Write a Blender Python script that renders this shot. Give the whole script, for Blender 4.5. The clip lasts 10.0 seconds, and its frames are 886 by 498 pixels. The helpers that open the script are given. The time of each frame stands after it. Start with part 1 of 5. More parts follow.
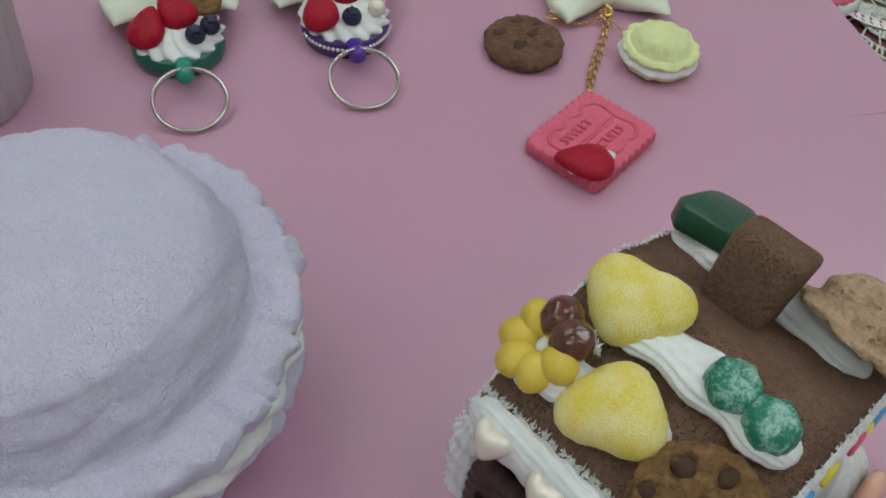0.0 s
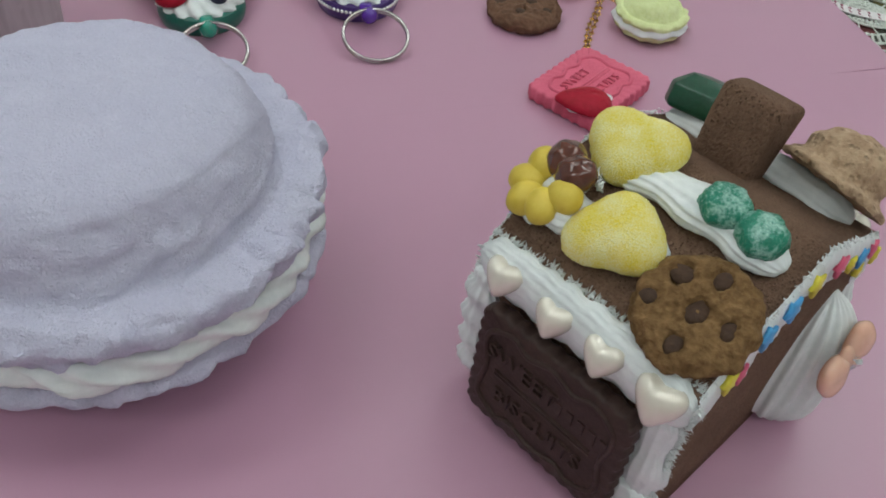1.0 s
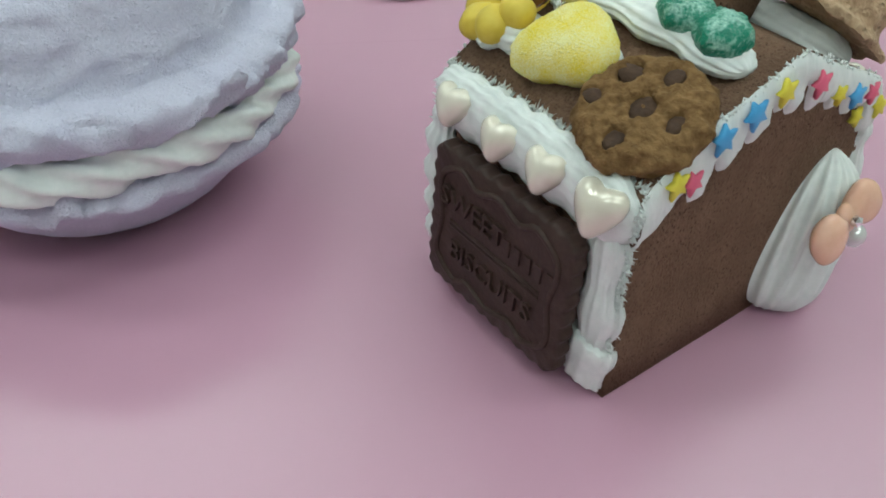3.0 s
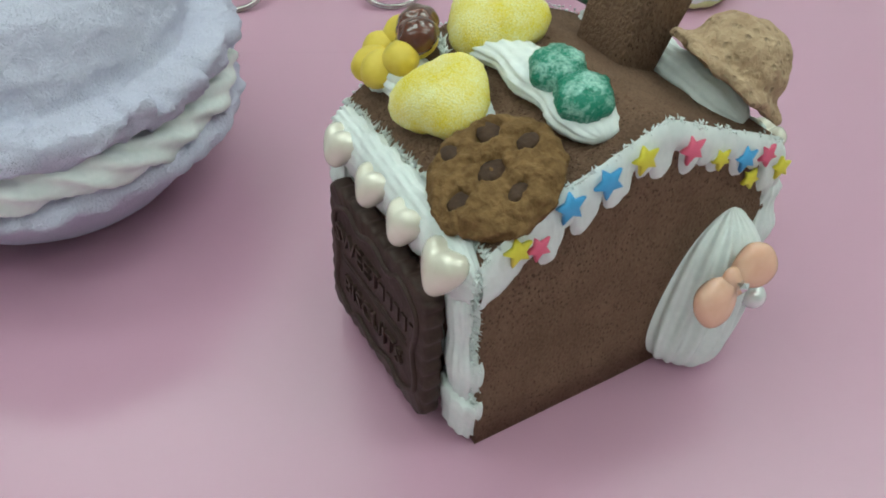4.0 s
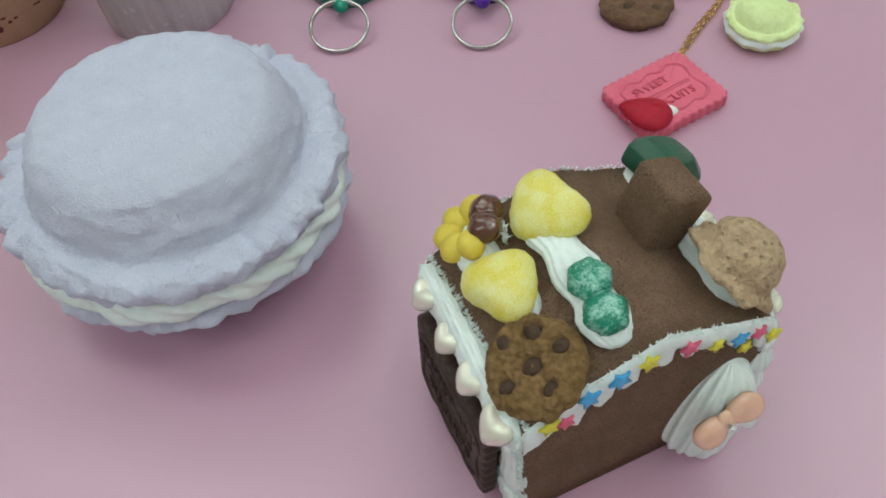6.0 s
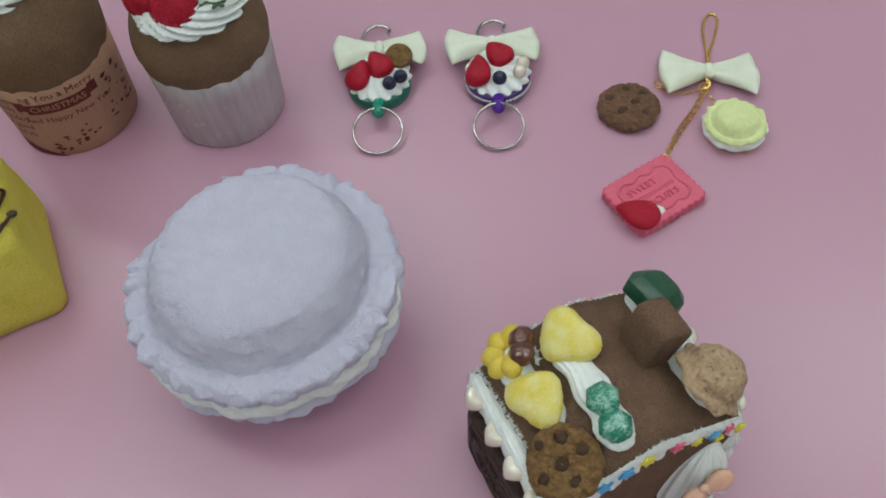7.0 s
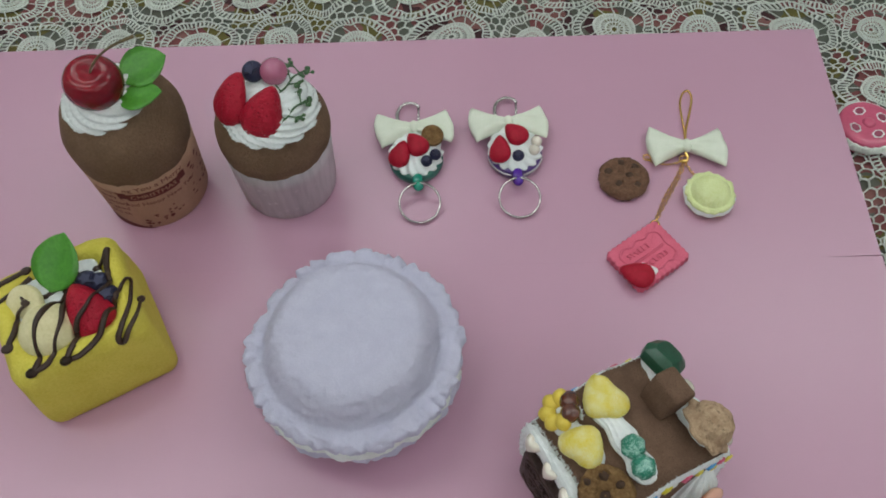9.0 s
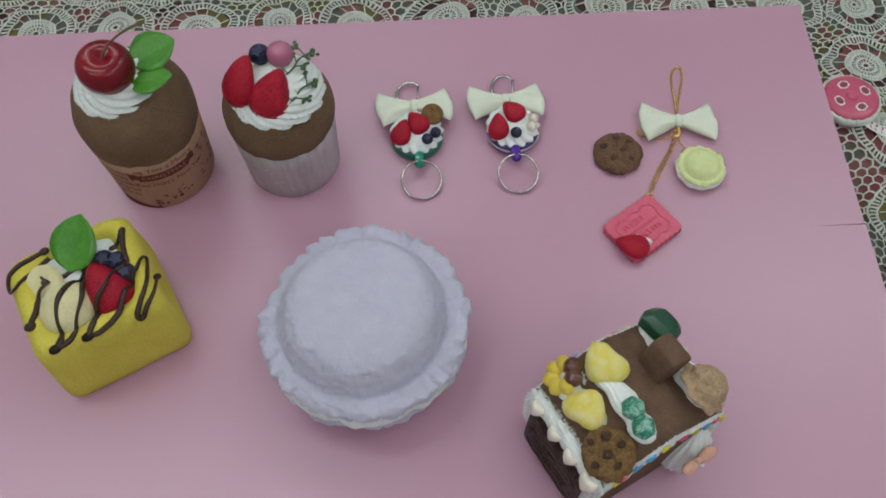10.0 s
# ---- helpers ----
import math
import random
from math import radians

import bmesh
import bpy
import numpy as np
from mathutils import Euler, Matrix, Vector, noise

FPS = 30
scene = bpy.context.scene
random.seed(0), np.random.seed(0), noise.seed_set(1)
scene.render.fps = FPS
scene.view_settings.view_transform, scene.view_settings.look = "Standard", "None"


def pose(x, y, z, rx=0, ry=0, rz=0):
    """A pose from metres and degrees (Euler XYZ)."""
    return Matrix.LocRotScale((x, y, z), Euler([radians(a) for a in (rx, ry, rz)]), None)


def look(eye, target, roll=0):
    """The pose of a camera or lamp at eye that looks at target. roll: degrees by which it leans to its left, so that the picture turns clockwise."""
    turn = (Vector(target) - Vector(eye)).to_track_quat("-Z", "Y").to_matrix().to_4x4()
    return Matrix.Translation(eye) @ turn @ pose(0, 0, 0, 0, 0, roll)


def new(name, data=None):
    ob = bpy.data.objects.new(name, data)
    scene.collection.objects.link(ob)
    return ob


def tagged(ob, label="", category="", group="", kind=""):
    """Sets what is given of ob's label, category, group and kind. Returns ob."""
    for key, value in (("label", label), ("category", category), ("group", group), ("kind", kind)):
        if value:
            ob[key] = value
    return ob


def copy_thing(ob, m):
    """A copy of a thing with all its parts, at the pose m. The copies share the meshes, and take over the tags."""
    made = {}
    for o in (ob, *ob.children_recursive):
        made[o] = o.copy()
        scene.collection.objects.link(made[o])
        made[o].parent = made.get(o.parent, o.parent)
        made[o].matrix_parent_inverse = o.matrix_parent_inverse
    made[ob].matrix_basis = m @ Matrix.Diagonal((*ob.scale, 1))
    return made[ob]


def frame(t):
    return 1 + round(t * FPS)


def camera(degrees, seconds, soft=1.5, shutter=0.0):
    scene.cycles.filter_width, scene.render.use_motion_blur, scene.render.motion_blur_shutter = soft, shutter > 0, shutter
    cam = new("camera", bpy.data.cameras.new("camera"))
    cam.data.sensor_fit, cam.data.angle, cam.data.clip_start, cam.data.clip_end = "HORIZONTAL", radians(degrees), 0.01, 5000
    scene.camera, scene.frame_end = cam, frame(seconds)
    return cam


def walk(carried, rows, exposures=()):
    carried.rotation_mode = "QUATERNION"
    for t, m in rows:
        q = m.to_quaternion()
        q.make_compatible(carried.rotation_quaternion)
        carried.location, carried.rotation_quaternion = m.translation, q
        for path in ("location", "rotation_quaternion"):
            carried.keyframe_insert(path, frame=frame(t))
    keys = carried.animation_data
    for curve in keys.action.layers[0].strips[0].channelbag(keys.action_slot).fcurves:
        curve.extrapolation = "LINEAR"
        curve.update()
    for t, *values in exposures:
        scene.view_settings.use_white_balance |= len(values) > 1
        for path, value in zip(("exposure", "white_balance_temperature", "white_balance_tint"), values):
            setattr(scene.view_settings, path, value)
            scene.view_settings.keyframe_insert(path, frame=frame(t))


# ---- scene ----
cam = camera(53.62, 10.0, soft=1.8)
PATH = [
    (0, (0.04808, 0.05541, 0.21154), (0.06719, 0.43780, -0.25042), 6.73),
    (0.5, (0.04802, 0.02473, 0.20856), (0.06666, 0.42405, -0.23888), 6.33),
    (1, (0.04770, 0.00827, 0.18973), (0.06442, 0.42946, -0.23725), 5.98),
    (1.5, (0.04425, -0.00911, 0.15603), (0.05758, 0.43463, -0.24760), 4.34),
    (2, (0.04974, -0.00914, 0.13381), (0.05260, 0.44561, -0.25760), 3.28),
    (2.2, (0.05870, -0.01233, 0.13242), (0.03487, 0.44987, -0.24942), 2.26),
    (3.3, (0.09754, -0.01696, 0.14755), (0.02754, 0.43376, -0.24226), 1.45),
    (3.5, (0.10709, -0.01265, 0.14973), (0.02210, 0.43398, -0.24180), 1.00),
    (4, (0.12659, 0.00039, 0.15575), (0.01148, 0.42983, -0.24715), 0.10),
    (4.5, (0.13730, 0.00669, 0.16642), (0.00317, 0.41110, -0.25602), -0.95),
    (5, (0.14153, 0.00963, 0.18450), (-0.00806, 0.38455, -0.25941), -2.63),
    (5.5, (0.13389, 0.02057, 0.21780), (-0.02151, 0.36566, -0.24778), -4.61),
    (5.7, (0.13201, 0.02409, 0.22793), (-0.02852, 0.35874, -0.24350), -6.07),
    (6.8, (0.12545, 0.02388, 0.31635), (-0.02409, 0.32837, -0.17855), -7.99),
    (7, (0.11837, 0.02124, 0.33643), (-0.02568, 0.32634, -0.15972), -7.52),
    (7.5, (0.10045, 0.02180, 0.38021), (-0.03418, 0.32326, -0.12078), -7.08),
    (8, (0.08987, 0.01703, 0.40684), (-0.03209, 0.31274, -0.10079), -5.86),
    (8.5, (0.07679, 0.01207, 0.43589), (-0.02838, 0.30442, -0.07741), -4.01),
    (9, (0.07066, 0.00962, 0.45478), (-0.02334, 0.29457, -0.06481), -3.15),
    (9.5, (0.06782, 0.00376, 0.47233), (-0.01697, 0.28195, -0.05248), -2.57),
    (10, (0.06276, -0.00168, 0.47160), (-0.01718, 0.27103, -0.05683), -2.34),
]
EXPOSURES = [(0, -0.56, 6450, 10), (1.0, -0.42, 6400, 8), (2.0, -0.2, 6330, 3), (3.5, -0.04, 6300, -4), (5.5, -0.07, 6330, -6), (7.0, -0.39, 6420, 6), (8.5, -0.47, 6450, 9), (10, -0.53, 6450, 10)]
walk(cam, [(t, look(eye, target, roll)) for t, eye, target, roll in PATH], EXPOSURES)

# world, room light and exposure
world = bpy.data.worlds.new("world")
scene.world = world
world.use_nodes = True
world.node_tree.nodes["Background"].inputs[0].default_value = (0.8, 0.9, 1.0, 1)
world.node_tree.nodes["Background"].inputs[1].default_value = 0.1
scene.view_settings.exposure = 0.0
LAMP_POWER = 7.7

MM = 0.0008   # one drawing unit, in metres


# ---- materials ----
def surf(name, a, b, rough=0.6, fine=1100.0, coarse=90.0, bump=0.3, depth=0.0005, metal=0.0, pores=0.0, pore_scale=700.0,
         coat=0.0, sss=0.0, trans=0.0, spec=0.5, mix=0.5, grain=(1, 1, 1), span=(0.36, 0.64)):
    m = bpy.data.materials.new(name)
    m.use_nodes = True
    nt = m.node_tree
    p = nt.nodes["Principled BSDF"]
    L = nt.links.new
    tc = nt.nodes.new("ShaderNodeTexCoord")
    mp = nt.nodes.new("ShaderNodeMapping")
    mp.inputs["Scale"].default_value = grain
    L(tc.outputs["Object"], mp.inputs[0])
    n1 = nt.nodes.new("ShaderNodeTexNoise")
    n1.inputs["Scale"].default_value, n1.inputs["Detail"].default_value = coarse, 4
    n2 = nt.nodes.new("ShaderNodeTexNoise")
    n2.inputs["Scale"].default_value, n2.inputs["Detail"].default_value = fine, 3
    L(mp.outputs[0], n1.inputs["Vector"])
    L(mp.outputs[0], n2.inputs["Vector"])
    add = nt.nodes.new("ShaderNodeMix")
    add.inputs[0].default_value = mix
    L(n1.outputs[0], add.inputs[2])
    L(n2.outputs[0], add.inputs[3])
    rng = nt.nodes.new("ShaderNodeMapRange")
    rng.inputs[1].default_value, rng.inputs[2].default_value = span
    L(add.outputs[0], rng.inputs[0])
    col = nt.nodes.new("ShaderNodeMix")
    col.data_type = "RGBA"
    col.inputs[6].default_value, col.inputs[7].default_value = (*a, 1), (*b, 1)
    L(rng.outputs[0], col.inputs[0])
    out, height = col.outputs[2], n2.outputs[0]
    if pores:
        v = nt.nodes.new("ShaderNodeTexVoronoi")
        v.inputs["Scale"].default_value = pore_scale
        L(mp.outputs[0], v.inputs["Vector"])
        r = nt.nodes.new("ShaderNodeMapRange")
        r.inputs[1].default_value, r.inputs[2].default_value = 0.12, 0.34
        L(v.outputs["Distance"], r.inputs[0])
        dark = nt.nodes.new("ShaderNodeMix")
        dark.data_type, dark.blend_type = "RGBA", "MULTIPLY"
        g = 1 - pores
        dark.inputs[7].default_value = (g, g, g, 1)
        inv = nt.nodes.new("ShaderNodeMath")
        inv.operation = "SUBTRACT"
        inv.inputs[0].default_value = 1.0
        L(r.outputs[0], inv.inputs[1])
        gate = nt.nodes.new("ShaderNodeMath")
        gate.operation = "MULTIPLY"
        L(inv.outputs[0], gate.inputs[0])
        L(rng.outputs[0], gate.inputs[1])
        L(gate.outputs[0], dark.inputs[0])
        L(out, dark.inputs[6])
        out = dark.outputs[2]
        sub = nt.nodes.new("ShaderNodeMath")
        sub.operation = "SUBTRACT"
        L(n2.outputs[0], sub.inputs[0])
        L(gate.outputs[0], sub.inputs[1])
        height = sub.outputs[0]
    L(out, p.inputs["Base Color"])
    rr = nt.nodes.new("ShaderNodeMapRange")
    rr.inputs[3].default_value, rr.inputs[4].default_value = max(0.02, rough - 0.07), min(1.0, rough + 0.07)
    L(n1.outputs[0], rr.inputs[0])
    L(rr.outputs[0], p.inputs["Roughness"])
    p.inputs["Metallic"].default_value = metal
    p.inputs["Specular IOR Level"].default_value = spec
    p.inputs["Coat Weight"].default_value = coat
    p.inputs["Coat Roughness"].default_value = 0.12
    p.inputs["Transmission Weight"].default_value = trans
    if sss:
        p.inputs["Subsurface Weight"].default_value = sss
        p.inputs["Subsurface Radius"].default_value = (0.004, 0.003, 0.002)
        p.inputs["Subsurface Scale"].default_value = 0.5
    if bump:
        bp = nt.nodes.new("ShaderNodeBump")
        bp.inputs["Strength"].default_value, bp.inputs["Distance"].default_value = bump, depth
        L(height, bp.inputs["Height"])
        L(bp.outputs[0], p.inputs["Normal"])
    return m


PINK = surf("pink_board", (0.518, 0.290, 0.397), (0.528, 0.295, 0.404), 0.33, 500, 1.6, 0.02, 0.0002, spec=0.85, mix=0.15)
LILAC = surf("lilac_foam_clay", (0.575, 0.57, 0.715), (0.66, 0.655, 0.795), 0.92, 1500, 110, 0.9, 0.0007, pores=0.14, pore_scale=2000, spec=0.2)
CREAM = surf("white_cream", (0.76, 0.81, 0.80), (0.85, 0.89, 0.88), 0.5, 500, 90, 0.2, 0.0005, spec=0.45)
SPONGE = surf("cocoa_sponge", (0.155, 0.092, 0.062), (0.24, 0.148, 0.10), 0.95, 1700, 110, 1.0, 0.0009, pores=0.7, pore_scale=1250, spec=0.15, grain=(1, 1, 0.6))
CRUST = surf("cocoa_crust", (0.16, 0.10, 0.06), (0.225, 0.143, 0.09), 0.85, 700, 60, 0.9, 0.0008, pores=0.4, pore_scale=900, spec=0.2)
COOKIE = surf("baked_cookie", (0.135, 0.075, 0.028), (0.255, 0.152, 0.066), 0.88, 700, 240, 1.0, 0.0009, spec=0.2)
COOKIE_DARK = surf("dark_cookie", (0.125, 0.066, 0.04), (0.19, 0.105, 0.065), 0.85, 700, 240, 0.9, 0.0007, spec=0.25)
# dark brown that paints the shade inside the cookies' hollows
HOLLOW_SHADE = surf("cookie_hollow_shade", (0.05, 0.025, 0.014), (0.08, 0.042, 0.022), 0.8, 900, 200, 0.6, 0.0005)
CHOC = surf("dark_chocolate_biscuit", (0.034, 0.017, 0.013), (0.055, 0.03, 0.023), 0.55, 900, 120, 0.4, 0.0004, spec=0.4)
PEARL = surf("pearl_cabochon", (0.74, 0.69, 0.57), (0.84, 0.80, 0.69), 0.2, 300, 60, 0.03, 0.0002, metal=0.2, coat=1.0)
WHITE_PEARL = surf("white_pearl", (0.80, 0.82, 0.81), (0.87, 0.88, 0.87), 0.18, 300, 60, 0.02, 0.0002, metal=0.5, coat=1.0)
SUGAR_YELLOW = surf("sugared_yellow_jelly", (0.82, 0.66, 0.02), (0.90, 0.86, 0.46), 0.7, 2600, 170, 0.7, 0.0006, sss=0.12)
SUGAR_GREEN = surf("sugared_green_jelly", (0.0, 0.22, 0.13), (0.38, 0.66, 0.56), 0.35, 1500, 260, 0.9, 0.0007, sss=0.1, mix=0.35, coat=0.3, span=(0.46, 0.62))
FLOWER = surf("yellow_clay", (0.66, 0.49, 0.05), (0.73, 0.57, 0.085), 0.5, 600, 90, 0.15, 0.0004)
BEAR = surf("glossy_brown_resin", (0.075, 0.018, 0.008), (0.12, 0.03, 0.014), 0.2, 500, 120, 0.25, 0.0005, coat=0.8)
JELLY_DARK = surf("dark_green_jelly", (0.004, 0.055, 0.026), (0.008, 0.085, 0.042), 0.35, 900, 150, 0.3, 0.0004, coat=0.2)
SCOOP = surf("tan_ice_cream", (0.38, 0.25, 0.15), (0.54, 0.39, 0.25), 0.9, 700, 260, 1.0, 0.0012, pores=0.35, pore_scale=500)
STAR_Y = surf("yellow_star", (0.75, 0.66, 0.05), (0.8, 0.71, 0.08), 0.45, 600, 90, 0.08)
STAR_P = surf("pink_star", (0.75, 0.12, 0.22), (0.8, 0.15, 0.26), 0.45, 600, 90, 0.08)
STAR_B = surf("blue_star", (0.07, 0.36, 0.72), (0.10, 0.42, 0.78), 0.45, 600, 90, 0.08)
PEACH = surf("peach_resin", (0.80, 0.47, 0.33), (0.86, 0.54, 0.40), 0.25, 400, 80, 0.06, sss=0.25, coat=0.4)
GEM = surf("clear_rhinestone", (0.85, 0.86, 0.88), (0.95, 0.95, 0.97), 0.06, 300, 60, 0.0, metal=0.85)
METAL = surf("nickel_steel", (0.50, 0.49, 0.47), (0.62, 0.61, 0.59), 0.2, 900, 120, 0.04, metal=1.0)
GOLD = surf("gold_plate", (0.74, 0.48, 0.13), (0.88, 0.63, 0.23), 0.25, 900, 120, 0.05, metal=1.0)
STRAW = surf("strawberry_red", (0.33, 0.003, 0.018), (0.43, 0.006, 0.03), 0.55, 500, 120, 0.5, 0.0006, spec=0.3)
SEEDY = surf("seeded_strawberry", (0.33, 0.003, 0.018), (0.43, 0.006, 0.03), 0.5, 600, 120, 0.8, 0.0012, pores=0.4, pore_scale=420, spec=0.3)
BERRY = surf("dark_blueberry", (0.012, 0.014, 0.045), (0.025, 0.03, 0.085), 0.5, 700, 150, 0.3)
CHERRY = surf("glossy_cherry", (0.11, 0.001, 0.007), (0.28, 0.003, 0.016), 0.22, 300, 40, 0.02, coat=0.1, mix=0.2, spec=0.4)
STEM = surf("cherry_stem", (0.10, 0.075, 0.035), (0.16, 0.12, 0.055), 0.6, 500, 120, 0.3)
LEAF = surf("green_leaf", (0.045, 0.21, 0.014), (0.08, 0.31, 0.026), 0.4, 500, 60, 0.25, coat=0.1)
TWIG = surf("green_sprig", (0.03, 0.085, 0.035), (0.075, 0.16, 0.06), 0.6, 900, 150, 0.3)
PINK_BALL = surf("pink_clear_ball", (0.58, 0.17, 0.30), (0.66, 0.23, 0.37), 0.08, 200, 40, 0.0, trans=0.45, coat=0.5)
KRAFT = surf("kraft_paper", (0.37, 0.215, 0.14), (0.44, 0.26, 0.175), 0.8, 1500, 120, 0.2, 0.0002, grain=(1, 1, 0.2))
INK = surf("brown_red_ink", (0.10, 0.012, 0.010), (0.14, 0.02, 0.016), 0.7, 900, 120, 0.0)
SILVER_PAPER = surf("silver_grey_paper", (0.36, 0.325, 0.345), (0.52, 0.475, 0.50), 0.4, 300, 45, 0.15, 0.0003, metal=0.15, grain=(1, 1, 0.12))
SILVER_MARK = surf("silver_print", (0.50, 0.46, 0.48), (0.56, 0.52, 0.54), 0.35, 300, 90, 0.0, metal=0.2)
YELLOW = surf("yellow_foam_clay", (0.62, 0.54, 0.07), (0.71, 0.63, 0.115), 0.8, 700, 60, 0.7, 0.0008, spec=0.25)
VANILLA = surf("vanilla_clay", (0.68, 0.62, 0.33), (0.78, 0.72, 0.44), 0.75, 700, 160, 0.5, 0.0006)
SAUCE = surf("chocolate_sauce", (0.026, 0.012, 0.007), (0.045, 0.022, 0.013), 0.38, 500, 150, 0.2, 0.0004, coat=0.1, spec=0.35)
FABRIC = surf("ivory_satin", (0.70, 0.76, 0.62), (0.80, 0.85, 0.72), 0.6, 1800, 100, 0.35, 0.0003)
GREEN_DISC = surf("green_plastic", (0.005, 0.10, 0.075), (0.008, 0.14, 0.10), 0.35, 500, 60, 0.05, coat=0.2)
GREEN_CLEAR = surf("clear_green_plastic", (0.01, 0.42, 0.28), (0.02, 0.5, 0.34), 0.12, 300, 60, 0.0, trans=0.45, coat=0.4)
PURPLE_DISC = surf("purple_plastic", (0.045, 0.015, 0.13), (0.06, 0.02, 0.17), 0.35, 500, 60, 0.05, coat=0.2)
PURPLE_CLEAR = surf("clear_purple_plastic", (0.13, 0.025, 0.5), (0.17, 0.035, 0.6), 0.12, 300, 60, 0.0, trans=0.45, coat=0.4)
PINK_BISCUIT = surf("pink_clay_biscuit", (0.66, 0.125, 0.20), (0.75, 0.16, 0.245), 0.7, 1200, 90, 0.25, 0.0003, spec=0.3)
LEMON = surf("lemon_clay", (0.68, 0.76, 0.34), (0.76, 0.84, 0.45), 0.75, 800, 110, 0.35, 0.0005)
LACE = surf("crocheted_cotton", (0.58, 0.63, 0.57), (0.72, 0.76, 0.70), 0.85, 2500, 60, 0.6, 0.0003)
TAPE_PINK = surf("pink_tape_case", (0.52, 0.07, 0.15), (0.58, 0.09, 0.18), 0.35, 400, 60, 0.03, coat=0.4)
TAPE_WHITE = surf("white_tape", (0.72, 0.70, 0.70), (0.80, 0.78, 0.78), 0.5, 700, 90, 0.1)
MAROON = surf("maroon_print", (0.22, 0.03, 0.07), (0.30, 0.05, 0.10), 0.4, 600, 90, 0.0)
WALL = surf("painted_wall", (0.78, 0.79, 0.79), (0.84, 0.85, 0.85), 0.85, 60, 3, 0.2, 0.002)
FLOOR = surf("wood_floor", (0.20, 0.13, 0.08), (0.30, 0.20, 0.12), 0.5, 40, 5, 0.2, 0.001, grain=(1, 8, 1))
TABLE = surf("table_wood", (0.24, 0.15, 0.09), (0.34, 0.22, 0.13), 0.5, 60, 8, 0.2, 0.001, grain=(1, 8, 1))


def floral():
    m = bpy.data.materials.new("floral_cotton")
    m.use_nodes = True
    nt = m.node_tree
    p = nt.nodes["Principled BSDF"]
    tc = nt.nodes.new("ShaderNodeTexCoord")
    warp = nt.nodes.new("ShaderNodeTexNoise")
    warp.inputs["Scale"].default_value = 40
    add = nt.nodes.new("ShaderNodeMix")
    add.data_type = "VECTOR"
    add.inputs[0].default_value = 0.03
    nt.links.new(tc.outputs["Object"], warp.inputs["Vector"])
    nt.links.new(tc.outputs["Object"], add.inputs[4])
    nt.links.new(warp.outputs["Color"], add.inputs[5])
    v = nt.nodes.new("ShaderNodeTexVoronoi")
    v.inputs["Scale"].default_value = 62
    nt.links.new(add.outputs[1], v.inputs["Vector"])
    sep = nt.nodes.new("ShaderNodeSeparateColor")
    nt.links.new(v.outputs["Color"], sep.inputs[0])
    r = nt.nodes.new("ShaderNodeValToRGB")
    r.color_ramp.interpolation = "CONSTANT"
    e = r.color_ramp.elements
    e[0].color = (0.12, 0.125, 0.10, 1)
    e[1].position, e[1].color = 0.3, (0.22, 0.07, 0.07, 1)
    for pos, c in ((0.48, (0.06, 0.022, 0.025, 1)), (0.6, (0.15, 0.13, 0.035, 1)), (0.76, (0.13, 0.145, 0.12, 1)), (0.9, (0.25, 0.11, 0.10, 1))):
        k = e.new(pos)
        k.color = c
    nt.links.new(sep.outputs[0], r.inputs[0])
    nt.links.new(r.outputs[0], p.inputs["Base Color"])
    p.inputs["Roughness"].default_value = 0.9
    return m


FLORAL = floral()


def glow(name, colour, power):
    m = bpy.data.materials.new(name)
    m.use_nodes = True
    p = m.node_tree.nodes["Principled BSDF"]
    p.inputs["Base Color"].default_value = (0.8, 0.8, 0.8, 1)
    p.inputs["Emission Color"].default_value = (*colour, 1)
    p.inputs["Emission Strength"].default_value = power
    return m


# ---- shapes, all in drawing units ----
def part(name, bm, material, parent=None, label="", m=None, smooth=True):
    if m is not None:
        bmesh.ops.transform(bm, matrix=m, verts=bm.verts)
    bmesh.ops.scale(bm, vec=(MM, MM, MM), verts=bm.verts)
    bmesh.ops.recalc_face_normals(bm, faces=bm.faces)
    me = bpy.data.meshes.new(name)
    bm.to_mesh(me)
    bm.free()
    me.materials.append(material)
    if smooth:
        me.shade_smooth()
    ob = new(name, me)
    if parent is not None:
        ob.parent = parent
    if label:
        ob["label"] = label
    return ob


def thing(name, label, category, x, y, z=0.0, rz=0.0, group=""):
    ob = new(name)
    ob.empty_display_size = 0.01
    ob.matrix_basis = pose(x * MM, y * MM, z * MM, 0, 0, rz)
    return tagged(ob, label, category, group)


def curve(pts, n=8, closed=False):
    pts = [Vector(p) for p in pts]
    k, out = len(pts), []
    for i in range(k if closed else k - 1):
        if closed:
            a, b, c, d = (pts[(i + j) % k] for j in (-1, 0, 1, 2))
        else:
            a, b, c, d = pts[max(i - 1, 0)], pts[i], pts[i + 1], pts[min(i + 2, k - 1)]
        for j in range(n):
            t = j / n
            out.append(0.5 * ((2 * b) + (c - a) * t + (2 * a - 5 * b + 4 * c - d) * t * t + (3 * b - a - 3 * c + d) * t ** 3))
    if not closed:
        out.append(pts[-1])
    return out


